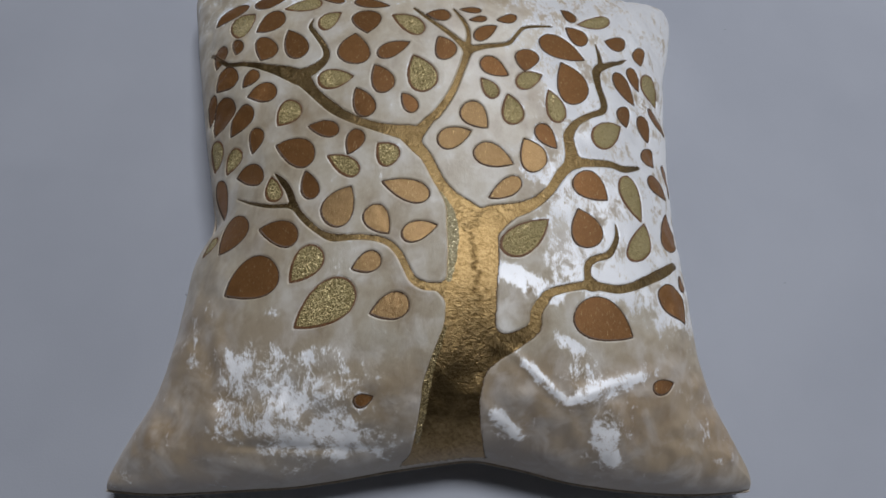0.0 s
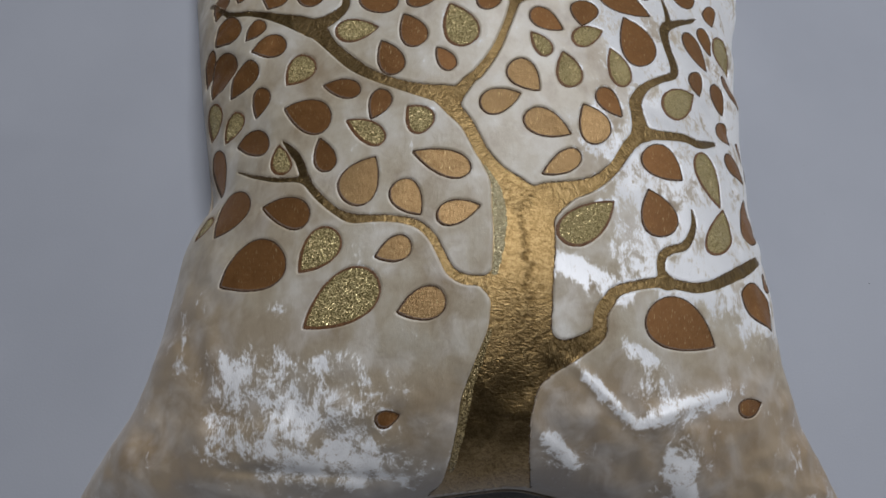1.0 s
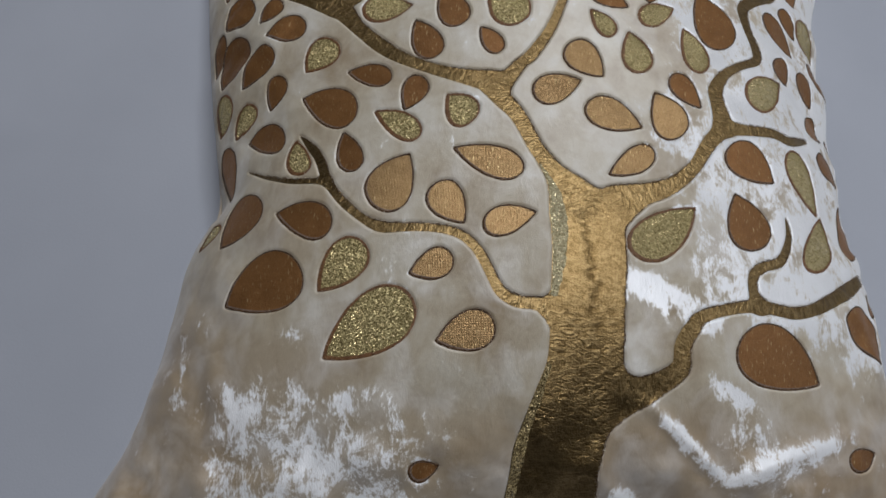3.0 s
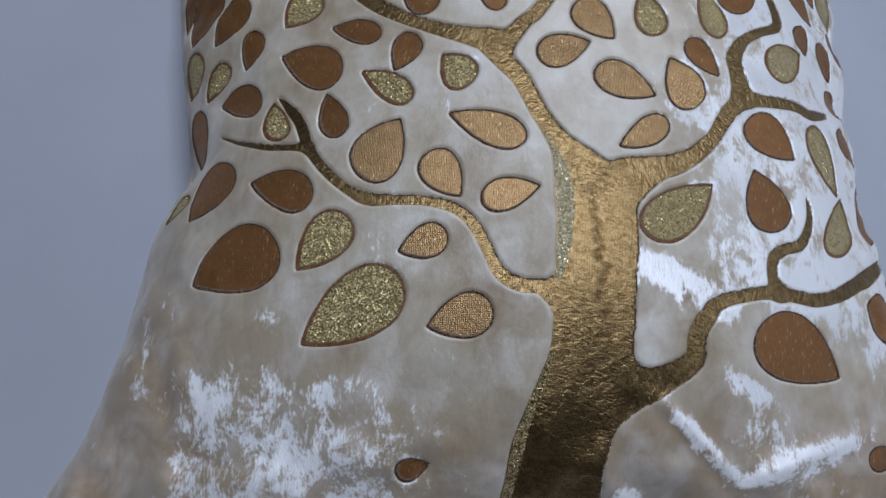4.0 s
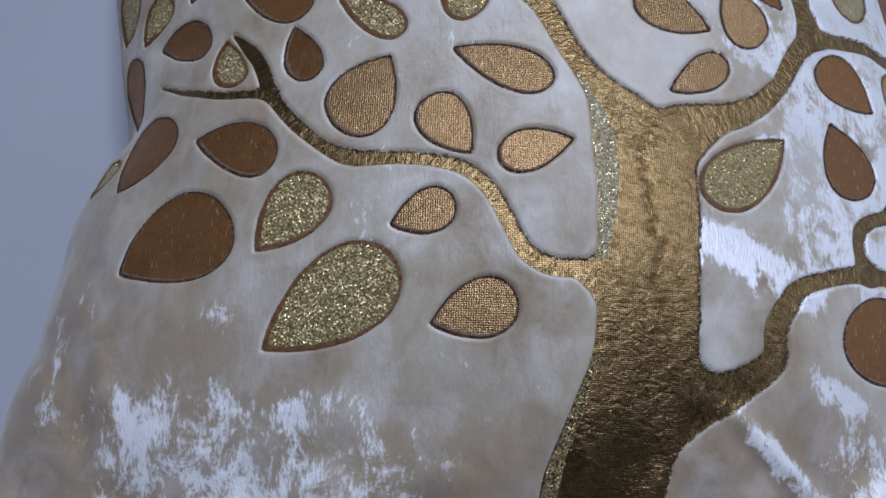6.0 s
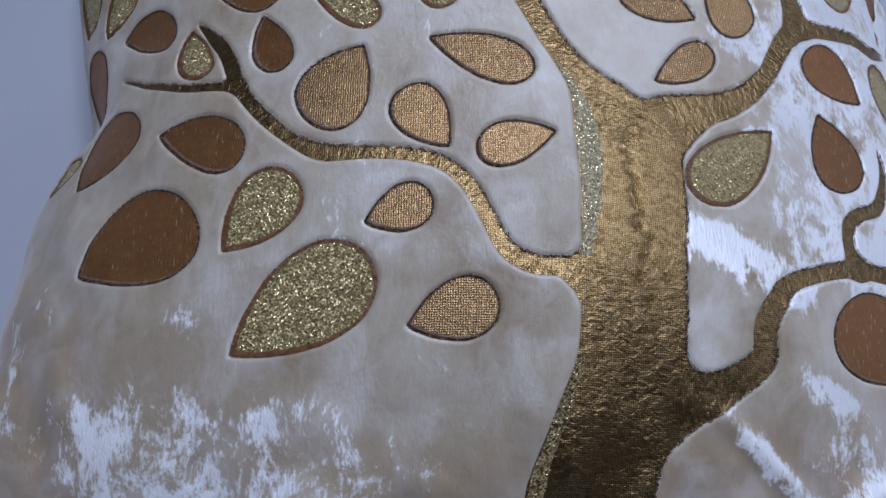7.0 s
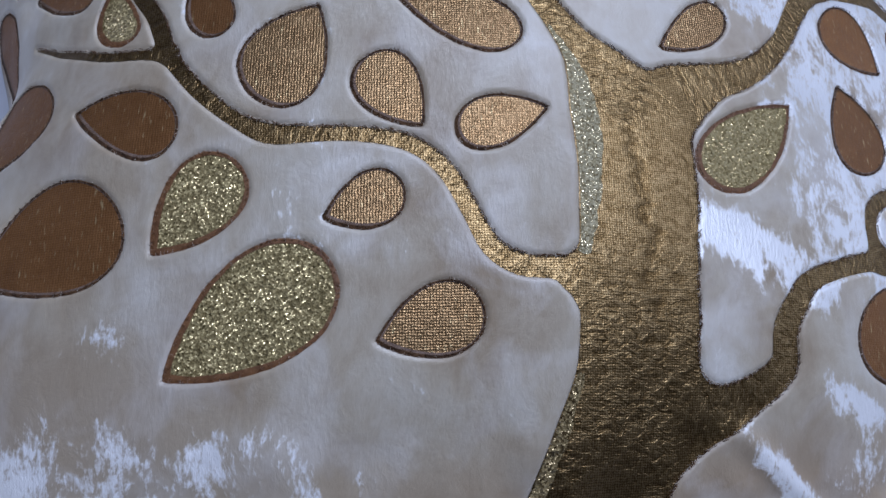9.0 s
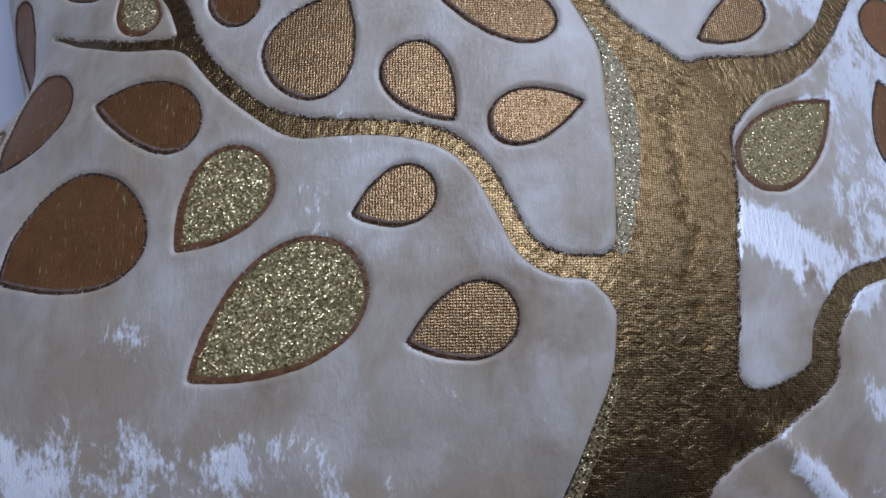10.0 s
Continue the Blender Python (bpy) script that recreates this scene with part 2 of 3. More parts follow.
    """Smooth value noise in -0.5..0.5 with cells of that size."""
    a, b = np.asarray(x) / size + 500.0, np.asarray(y) / size + 500.0
    i, j = np.floor(a).astype(int), np.floor(b).astype(int)
    f, g = a - i, b - j
    f, g = f * f * (3 - 2 * f), g * g * (3 - 2 * g)
    n = LATTICE
    top_row = n[i % 64, j % 64] * (1 - f) + n[(i + 1) % 64, j % 64] * f
    low_row = n[i % 64, (j + 1) % 64] * (1 - f) + n[(i + 1) % 64, (j + 1) % 64] * f
    return top_row * (1 - g) + low_row * g - 0.5


def soft_table(values):
    """A smooth profile over -1..1 through the given (place, value) pairs."""
    at = np.linspace(-1, 1, 401)
    raw = np.interp(at, [p for p, _ in values], [q for _, q in values])
    return at, np.convolve(np.pad(raw, 9, "edge"), np.ones(19) / 19, "valid")


# how far the two sides are drawn in between the corners, from the bottom seam to the top one
DRAWN_LEFT = soft_table([(-1, 0), (-0.93, 0.036), (-0.83, 0.09), (-0.76, 0.135), (-0.68, 0.168), (-0.55, 0.189), (-0.42, 0.204), (-0.3, 0.213),
                         (-0.22, 0.232), (-0.12, 0.256), (-0.04, 0.240), (0.05, 0.222), (0.14, 0.202), (0.28, 0.172), (0.42, 0.137), (0.6, 0.092),
                         (0.75, 0.058), (0.9, 0.016), (1, 0)])
DRAWN_RIGHT = soft_table([(-1, 0), (-0.94, 0.018), (-0.85, 0.069), (-0.76, 0.116), (-0.65, 0.158), (-0.55, 0.175), (-0.35, 0.187), (-0.18, 0.195),
                          (0, 0.191), (0.15, 0.178), (0.37, 0.157), (0.56, 0.125), (0.69, 0.080), (0.85, 0.035), (1, 0)])

# and the bottom seam, from the left corner to the right one
DRAWN_BOTTOM = soft_table([(-1, 0), (-0.84, 0), (-0.7, 0.010), (-0.56, 0.019), (-0.43, 0.026), (-0.3, 0.044), (-0.16, 0.070), (0, 0.093), (0.11, 0.108),
                           (0.26, 0.077), (0.4, 0.040), (0.54, 0.020), (0.69, 0.006), (0.84, 0), (1, 0)])


def drawn_up(side, u):
    return np.where(side < 0, np.interp(u, *DRAWN_BOTTOM), 0.09 * np.clip(1 - np.abs(u) ** 2.4, 0, 1))


def drawn_in(side, v):
    return np.where(side < 0, np.interp(v, *DRAWN_LEFT), np.interp(v, *DRAWN_RIGHT))


def unroll(x, y):
    """From the plan to the panel's own square, -1..1 both ways."""
    u, v = x / SX, y / SY
    for _ in range(24):
        blunt = 1 - 0.02 * np.clip(np.abs(u * v), 0, 1) ** 6
        u = np.clip(x / (blunt * SX * (1 - drawn_in(x, v))), -1.3, 1.3)
        v = np.clip(y / (blunt * SY * (1 - drawn_up(y, u))), -1.3, 1.3)
    return u, v


def plan(u, v):
    """From the panel's square to the plan: the sides are drawn in between the corners."""
    x = SX * u * (1 - drawn_in(u, v))
    y = SY * v * (1 - drawn_up(v, u))
    blunt = 1 - 0.02 * np.abs(u * v) ** 6
    return x * blunt, y * blunt


def seam_height(u, v):
    return 0.012 + 0.020 * (1 - np.clip(np.abs(u * v), 0, 1)) * (1 - 0.42 * np.clip(-v, 0, 1) ** 6)


def fullness(u, v):
    return np.clip(1 - np.abs(u) ** np.where(u < 0, 1.843, 2.036), 0, 1) * np.clip(1 - np.abs(v) ** np.where(v < 0, 3.22, 3.95), 0, 1)


def ridge(x, y, x0, y0, x1, y1, width, height):
    """A soft crease from one place to another."""
    dx, dy = x1 - x0, y1 - y0
    t = np.clip(((x - x0) * dx + (y - y0) * dy) / (dx * dx + dy * dy), 0, 1)
    d = np.hypot(x - x0 - t * dx, y - y0 - t * dy)
    return height * np.exp(-(d / width) ** 2) * np.sin(np.clip(t, 0.02, 0.98) * math.pi) ** 0.5


def relief(x, y, u, v):
    """Dents and creases of the stuffed panel."""
    z = -0.0077 * np.exp(-((x + 0.13) / 0.03) ** 2 - ((y + 0.02) / 0.035) ** 2)
    z = z - 0.006 * np.exp(-((x - 0.138) / 0.025) ** 2 - ((y - 0.010) / 0.055) ** 2)
    z = z - 0.004 * np.exp(-((x + 0.085) / 0.04) ** 2 - ((y - 0.010) / 0.035) ** 2)
    z = z + 0.004 * np.exp(-((x + 0.138) / 0.03) ** 2 - ((y - 0.06) / 0.035) ** 2)
    z = z + ridge(x, y, 0.034, -0.114, 0.063, -0.138, 0.0026, 0.0019)
    z = z + ridge(x, y, 0.063, -0.138, 0.114, -0.120, 0.0034, 0.0020)
    z = z + ridge(x, y, 0.019, -0.139, 0.043, -0.154, 0.0028, 0.0017)
    z = z + ridge(x, y, 0.076, -0.146, 0.094, -0.168, 0.0040, 0.0019)
    z = z - ridge(x, y, -0.112, -0.158, -0.030, -0.160, 0.0024, 0.0024)
    z = z + ridge(x, y, -0.118, -0.100, -0.112, -0.132, 0.0050, 0.0024)
    z = z - 0.010 * np.exp(-((x + 0.145) / 0.016) ** 2 - ((y + 0.029) / 0.010) ** 2)
    z = z - 0.0035 * np.exp(-((x + 0.117) / 0.007) ** 2 - ((y + 0.123) / 0.008) ** 2)
    away = np.clip((np.maximum(np.abs(u), np.abs(v)) - 0.62) / 0.3, 0, 1)
    low = np.clip((-0.118 - y) / 0.02, 0, 1)
    rough = np.maximum(away, low)
    edge = np.clip((1 - np.maximum(np.abs(u), np.abs(v))) / 0.05, 0, 1)
    z = z + 0.011 * np.clip(np.abs(u * v), 0, 1) ** 2 * np.clip((1 - np.maximum(np.abs(u), np.abs(v))) / 0.12, 0, 1) ** 0.5
    z = z + rough * edge * (0.0055 * lattice_noise(x, y, 0.019) + 0.0028 * lattice_noise(x, y, 0.009) + 0.0010 * lattice_noise(x, y, 0.0045))
    return z


def surface(x, y):
    """Height of the front panel over a place of the plan."""
    x, y = np.asarray(x, float), np.asarray(y, float)
    u, v = unroll(x, y)
    return seam_height(u, v) + (0.0737 - 0.0245 * x - 0.0032 * y) * fullness(u, v) ** 0.418 + relief(x, y, u, v)


# ---- mesh helpers ----
def mesh_object(name, verts, faces, mat, parent=None, label="", smooth=True):
    me = bpy.data.meshes.new(name)
    me.from_pydata([tuple(p) for p in verts], [], [tuple(f) for f in faces])
    me.polygons.foreach_set("use_smooth", [smooth] * len(me.polygons))
    me.materials.append(mat)
    me.update()
    ob = new(name, me)
    if parent is not None:
        ob.parent = parent
    if label:
        tagged(ob, label)
    return ob


def grid_mesh(name, xs, ys, zs, mat, parent=None, flip=False):
    """A fine sheet from three arrays of one shape."""
    r, c = xs.shape
    idx = np.arange(r * c).reshape(r, c)
    quads = np.stack([idx[:-1, :-1], idx[:-1, 1:], idx[1:, 1:], idx[1:, :-1]], -1).reshape(-1, 4)
    if flip:
        quads = quads[:, ::-1]
    me = bpy.data.meshes.new(name)
    me.vertices.add(r * c)
    me.vertices.foreach_set("co", np.stack([xs, ys, zs], -1).reshape(-1).astype(np.float32))
    me.loops.add(quads.size)
    me.loops.foreach_set("vertex_index", np.ascontiguousarray(quads).reshape(-1).astype(np.int32))
    me.polygons.add(len(quads))
    me.polygons.foreach_set("loop_start", np.arange(0, quads.size, 4, dtype=np.int32))
    me.polygons.foreach_set("use_smooth", np.ones(len(quads), bool))
    me.update(calc_edges=True)
    me.validate()
    me.materials.append(mat)
    ob = new(name, me)
    if parent is not None:
        ob.parent = parent
    return ob


def box_faces(x0, y0, z0, x1, y1, z1):
    v = [(x, y, z) for x in (x0, x1) for y in (y0, y1) for z in (z0, z1)]
    f = [(0, 1, 3, 2), (4, 6, 7, 5), (0, 4, 5, 1), (2, 3, 7, 6), (0, 2, 6, 4), (1, 5, 7, 3)]
    return v, f


def box(name, lo, hi, mat, parent=None):
    v, f = box_faces(*lo, *hi)
    return mesh_object(name, v, f, mat, parent, smooth=False)


# ---- the setting: a sheet spread on the floor of a closed room ----
fine = np.linspace(-0.6, 0.6, 241)
far = np.array([1.0, 2.0, 3.8])
line = np.concatenate([-far[::-1], fine, far])
gx, gy = np.meshgrid(line, line)
gz = 0.0035 * lattice_noise(gx, gy, 0.16) * np.clip((np.hypot(gx, gy) - 0.2) / 0.15, 0, 1)
gz = gz + ridge(gx, gy, -0.62, 0.045, -0.20, 0.035, 0.010, 0.0012) - 0.003
floor = grid_mesh("floor", gx, gy, gz, SHEET)
tagged(floor, "smooth white cloth spread flat with faint soft folds", "floor", kind="structure")
for nm, lo, hi in (("wall_north", (-2.2, 2.1, -0.05), (2.2, 2.2, 2.5)), ("wall_south", (-2.2, -3.6, -0.05), (2.2, -3.5, 2.5)),
                   ("wall_west", (-2.2, -3.5, -0.05), (-2.1, 2.1, 2.5))):
    tagged(box(nm, lo, hi, WALL), "plain dark grey painted wall", "wall", kind="structure")
wv, wf = [], []
for lo, hi in (((2.1, -3.5, -0.05), (2.2, -0.4, 2.5)), ((2.1, 1.2, -0.05), (2.2, 2.1, 2.5)),
               ((2.1, -0.4, -0.05), (2.2, 1.2, 0.6)), ((2.1, -0.4, 1.9), (2.2, 1.2, 2.5))):
    v, f = box_faces(*lo, *hi)
    wf += [tuple(i + len(wv) for i in q) for q in f]
    wv += v
tagged(mesh_object("wall_east", wv, wf, WALL, smooth=False), "plain dark grey painted wall with an open window", "wall", kind="structure")
tagged(box("ceiling", (-2.2, -3.6, 2.5), (2.2, 2.2, 2.6), CEIL), "plain grey painted ceiling", "ceiling", kind="structure")

# ---- the cushion ----
cushion = tagged(new("cushion"), "square cream crushed velvet cushion with gold tree and leaves on cloth", "cushion")
CHAINS = {}
LEAVES = []


def leaf(kind, x, y, length, width, angle, lean):
    """A leaf: its middle, length and width in mm, the way from tip to round end in degrees, and its lean."""
    LEAVES.append((kind, x, y, length, width, angle, lean))


def chain(name, knots):
    """A limb of the tree: places and half widths in mm along it."""
    CHAINS[name] = np.array(knots) * 0.001


leaf("copper", -139.6, 115.9, 23.2, 11.9, 23, -0.61)
leaf("glitter", -127.6, 101.1, 18.2, 22.2, -143, 0.21)
leaf("copper", -108.7, 96.2, 20.2, 17.3, 40, 0.13)
leaf("copper", -112.0, 117.0, 19.4, 11.7, -175, -0.28)
leaf("glitter", -88.5, 108.3, 23.2, 12.3, 4, -0.22)
leaf("copper", -69.6, 111.0, 15.8, 5.5, -21, -0.46)
leaf("copper", -44.3, 103.3, 22.5, 7.6, 163, -0.32)
leaf("glitter", -69.6, 91.2, 15.9, 12.9, -140, 0.25)
leaf("copper", -46.6, 86.6, 19.4, 17.3, 96, 0.14)
leaf("glitter", -21.3, 84.0, 23.8, 12.4, -37, -0.35)
leaf("copper", -128.1, 79.6, 11.6, 8.1, 89, 0.82)
leaf("copper", -108.9, 73.2, 16.5, 16.8, 78, 0.50)
leaf("copper", -90.2, 74.7, 25.3, 13.6, -65, -0.01)
leaf("copper", -53.1, 65.3, 22.9, 19.2, -90, 0.24)
leaf("copper", -29.4, 63.2, 19.9, 11.1, -155, 0.11)
leaf("glitter", -13.3, 44.7, 26.7, 16.6, -70, -0.15)
leaf("glitter", -62.7, 44.1, 20.5, 13.3, 180, -0.18)
leaf("copper", -35.9, 41.6, 20.5, 12.5, -66, -0.11)
leaf("copper", -45.9, 25.9, 21.2, 11.5, -66, -0.04)
leaf("copper", -19.8, 23.8, 14.4, 7.9, -58, -0.18)
leaf("copper", -133.5, 57.1, 15.5, 16.7, 43, 0.03)
leaf("copper", -116.3, 52.6, 12.2, 9.2, 46, 0.10)
leaf("copper", -107.6, 41.4, 17.3, 12.8, 8, -0.23)
leaf("glitter", -90.1, 24.5, 16.5, 15.3, 50, 0.06)
leaf("copper", -133.8, 33.7, 22.4, 17.2, 67, 0.31)
leaf("copper", -119.9, 25.9, 18.9, 13.0, 50, 0.08)
leaf("copper", -108.9, 11.3, 14.8, 9.4, 80, 0.33)
leaf("copper", -67.6, 11.0, 18.6, 10.0, -18, -0.28)
leaf("copper", -49.4, -0.7, 15.5, 10.3, 69, 0.24)
leaf("copper", -83.3, -1.5, 26.1, 16.6, -27, -0.32)
leaf("glitter", -123.8, 3.2, 13.8, 10.8, 56, 0.10)
leaf("glitter", -136.7, 11.2, 15.0, 10.5, 79, 0.45)
leaf("copper", -130.5, -16.6, 25.5, 8.8, 103, 0.53)
leaf("glitter", -132.2, -48.8, 12.5, 6.7, 52, 0.05)
leaf("copper", -3.1, 90.6, 14.1, 9.5, -6, -0.06)
leaf("copper", 17.0, 97.9, 12.9, 4.7, 5, 0.17)
leaf("copper", 21.4, 90.2, 10.4, 4.7, 15, 0.27)
leaf("copper", 40.0, 94.5, 13.3, 7.4, 22, 0.40)
leaf("copper", 82.7, 109.9, 11.9, 9.0, -44, -0.27)
leaf("glitter", 100.8, 108.8, 27.2, 10.4, 25, 0.69)
leaf("copper", 25.8, 79.9, 18.8, 9.1, -138, 0.39)
leaf("copper", 0.4, 63.9, 16.8, 13.3, -65, -0.27)
leaf("copper", 85.8, 91.6, 15.9, 14.4, -39, -0.12)
leaf("copper", 74.5, 76.4, 29.8, 19.0, 160, 0.04)
leaf("copper", 114.8, 95.5, 15.1, 12.4, 6, 0.53)
leaf("copper", 133.7, 92.6, 13.6, 10.6, 92, -0.74)
leaf("copper", 30.0, 52.1, 17.8, 12.7, 149, -0.11)
leaf("copper", 50.2, 61.4, 17.5, 14.0, 79, -0.20)
leaf("copper", 77.5, 50.3, 29.7, 22.0, -71, -0.34)
leaf("glitter", 51.1, 46.8, 18.6, 11.3, -149, 0.32)
leaf("glitter", 26.2, 36.7, 14.7, 9.2, -55, -0.23)
leaf("glitter", 39.1, 23.3, 20.3, 12.8, -79, -0.25)
leaf("glitter", 65.3, 30.0, 22.3, 12.1, -75, -0.32)
leaf("gold", 17.9, 16.0, 19.1, 14.8, 130, -0.12)
leaf("copper", 116.6, 58.9, 22.6, 13.0, 124, -0.26)
leaf("copper", 125.8, 70.6, 15.6, 8.7, 115, -0.36)
leaf("glitter", 140.1, 69.7, 19.1, 15.9, 124, -0.23)
leaf("copper", 113.0, 36.1, 13.2, 10.6, 99, -0.51)
leaf("copper", 129.3, 34.9, 15.8, 10.8, 111, -0.37)
leaf("copper", 142.0, 45.9, 18.5, 7.2, 129, -0.16)
leaf("gold", 5.9, 1.4, 19.6, 12.9, -156, 0.13)
leaf("copper", 58.6, 7.0, 17.0, 11.0, 126, -0.20)
leaf("glitter", 98.5, 18.0, 27.4, 15.0, -139, 0.28)
leaf("glitter", 110.6, -21.7, 27.1, 14.5, 112, -0.23)
leaf("copper", 134.2, -5.1, 16.6, 11.7, 149, 0.16)
leaf("copper", 130.5, 14.7, 12.1, 14.6, 116, -0.32)
leaf("copper", 145.9, 6.5, 22.7, 4.5, 96, -0.60)
leaf("copper", 138.9, -33.3, 25.7, 14.1, -92, -0.45)
leaf("copper", 141.3, -66.3, 9.4, 4.7, -84, -0.32)
leaf("copper", 132.6, -81.0, 23.2, 17.6, 125, 0.12)
leaf("copper", 119.3, -127.3, 14.0, 7.2, -160, -0.08)
leaf("copper", -38.6, -137.7, 9.1, 5.6, -162, -0.09)
leaf("glitter", -60.2, -93.2, 34.6, 21.0, 35, -0.03)
leaf("glitter", -71.3, -71.5, 21.8, 15.7, 50, 0.05)
leaf("copper", -100.8, -76.7, 29.8, 24.2, 25, -0.15)
leaf("gold", -27.0, -94.7, 19.3, 12.9, 17, -0.03)
leaf("gold", -39.4, -72.0, 14.9, 10.6, 21, 0.01)
leaf("copper", -87.6, -51.7, 23.4, 13.7, -19, -0.28)
leaf("gold", -54.8, -39.2, 23.3, 18.0, -117, 0.18)
leaf("gold", -34.1, -49.1, 18.3, 12.5, 126, -0.08)
leaf("gold", -12.7, -55.1, 18.1, 10.6, -164, 0.09)
leaf("gold", -20.3, -31.5, 25.9, 12.2, -21, -0.03)
leaf("glitter", 43.9, -54.8, 31.8, 15.6, -140, -0.17)
leaf("gold", 33.0, -28.9, 21.1, 9.7, 34, 0.21)
leaf("copper", -116.9, -46.8, 23.4, 19.0, 58, 0.15)
leaf("copper", -110.8, -9.5, 18.3, 13.2, -13, -0.55)
leaf("glitter", -93.9, -23.6, 16.4, 9.1, -76, 0.42)
leaf("copper", -72.8, -24.9, 18.5, 9.2, -72, 0.10)
leaf("glitter", -54.6, -14.2, 21.3, 9.9, -35, -0.25)
leaf("glitter", -31.1, -9.1, 15.1, 12.8, -51, -0.16)
leaf("copper", 77.8, -46.3, 21.7, 18.9, -71, -0.08)
leaf("copper", 86.0, -97.0, 33.6, 23.4, 158, 0.26)
leaf("copper", 83.8, -21.1, 21.5, 18.1, 147, 0.14)
leaf("gold", 49.1, -5.9, 20.2, 15.9, -67, -0.22)
leaf("gold", 27.4, -9.5, 21.9, 14.3, 159, 0.06)
leaf("glitter", 113.2, -47.9, 26.4, 14.5, -109, -0.65)
leaf("copper", -140.4, 77.2, 17.7, 9.9, 84, 0.62)
leaf("copper", -143.1, 42.1, 17.4, 6.3, 83, 0.30)

chain("trunk", [
    (7.3, -166.8, 30.9), (5.5, -163.4, 21.8), (4.7, -159.4, 19.4), (4.0, -148.4, 16.2), (4.1, -136.1, 14.5),
    (4.7, -131.9, 15.2), (6.6, -124.7, 14.8), (9.9, -113.7, 14.0), (13.0, -103.7, 12.9), (13.7, -94.7, 12.9),
    (14.1, -81.3, 13.0), (15.2, -67.1, 13.4), (14.7, -52.1, 13.2), (15.4, -43.9, 13.8)])
chain("crown_limb", [
    (14.1, -54.0, 12.6), (9.4, -44.7, 7.9), (4.0, -37.5, 4.4), (-0.4, -30.8, 3.1), (-3.7, -25.4, 2.8),
    (-9.5, -13.0, 3.0), (-15.0, -5.9, 3.7), (-18.0, -0.6, 4.9)])
chain("left_limb", [
    (-18.6, 2.6, 5.4), (-30.4, 5.5, 3.5), (-41.5, 9.6, 2.6), (-54.0, 16.4, 2.6), (-63.6, 23.9, 3.0),
    (-74.4, 35.2, 2.9), (-82.0, 44.9, 4.1), (-91.2, 51.6, 4.6), (-104.3, 57.7, 2.6), (-119.9, 64.1, 1.5),
    (-134.2, 68.1, 1.3), (-149.8, 85.0, 1.0)])
chain("left_shoot", [
    (-85.8, 48.7, 4.5), (-75.8, 53.0, 3.4), (-70.1, 59.6, 2.3), (-71.0, 67.3, 1.7), (-77.3, 78.9, 1.6),
    (-81.7, 86.6, 1.3), (-80.6, 93.1, 0.5)])
chain("top_limb", [
    (-16.0, 0.7, 3.9), (-8.1, 11.7, 2.4), (-4.2, 15.8, 2.5), (3.8, 29.6, 2.0), (9.8, 46.3, 1.8),
    (14.1, 61.6, 2.3)])
chain("top_shoot_a", [
    (13.8, 63.8, 2.6), (6.8, 71.4, 1.8), (-2.6, 80.3, 1.3), (-11.1, 88.7, 1.1), (-18.1, 96.4, 0.7)])
chain("top_shoot_b", [
    (14.2, 65.2, 1.7), (14.8, 77.7, 1.1), (11.9, 87.1, 1.1), (6.2, 96.5, 0.5)])
chain("top_shoot_c", [
    (14.8, 63.5, 2.6), (24.4, 67.3, 1.6), (38.7, 72.2, 1.3), (44.5, 80.2, 1.1), (49.8, 88.1, 1.1),
    (58.2, 91.9, 1.1), (69.1, 94.7, 0.6)])
chain("right_limb", [
    (27.7, -45.9, 6.9), (35.8, -41.9, 4.4), (43.3, -39.0, 3.5), (50.3, -34.8, 2.8), (58.0, -27.2, 2.5),
    (64.7, -16.9, 2.8), (73.1, -6.9, 3.4)])
chain("right_shoot", [
    (73.1, -6.9, 4.5), (72.1, 3.1, 3.4), (72.1, 10.7, 3.1), (78.1, 20.2, 2.1), (87.7, 27.9, 1.8),
    (96.6, 33.8, 2.0), (98.3, 41.3, 2.4), (96.0, 53.7, 2.2), (96.1, 63.6, 2.7), (99.8, 70.1, 1.9),
    (100.1, 78.3, 1.3), (98.9, 87.9, 0.6)])
chain("right_spur", [
    (97.8, 67.1, 2.1), (107.0, 73.9, 1.8), (116.5, 80.4, 1.1), (121.2, 84.6, 0.4)])
chain("right_twig", [
    (73.1, -6.9, 3.9), (82.7, -6.2, 2.5), (97.4, -4.0, 2.1), (106.8, -4.2, 2.0), (118.8, 1.9, 1.1)])
chain("low_left_branch", [
    (1.3, -86.5, 4.1), (-3.6, -85.1, 2.2), (-10.4, -84.4, 2.1), (-15.8, -81.2, 1.9), (-19.4, -74.8, 1.7),
    (-23.3, -67.5, 1.7), (-27.9, -62.6, 1.6), (-33.6, -59.8, 1.6), (-42.3, -58.4, 1.5), (-51.0, -58.2, 1.7),
    (-58.1, -57.7, 2.1), (-64.7, -54.4, 1.5), (-72.2, -47.8, 1.6), (-78.0, -40.7, 1.6), (-80.9, -35.8, 1.7),
    (-81.8, -33.3, 1.9), (-84.9, -26.0, 1.8), (-88.8, -20.3, 1.6), (-94.3, -13.8, 0.3)])
chain("low_left_twig", [
    (-80.2, -37.3, 1.7), (-86.4, -36.1, 1.2), (-95.9, -34.3, 1.1), (-106.4, -29.4, 0.8), (-118.0, -22.2, 0.2)])
chain("low_right_branch", [
    (23.4, -113.9, 6.4), (31.7, -111.4, 4.9), (39.2, -107.8, 3.7), (46.3, -102.8, 3.3), (47.5, -95.0, 3.0),
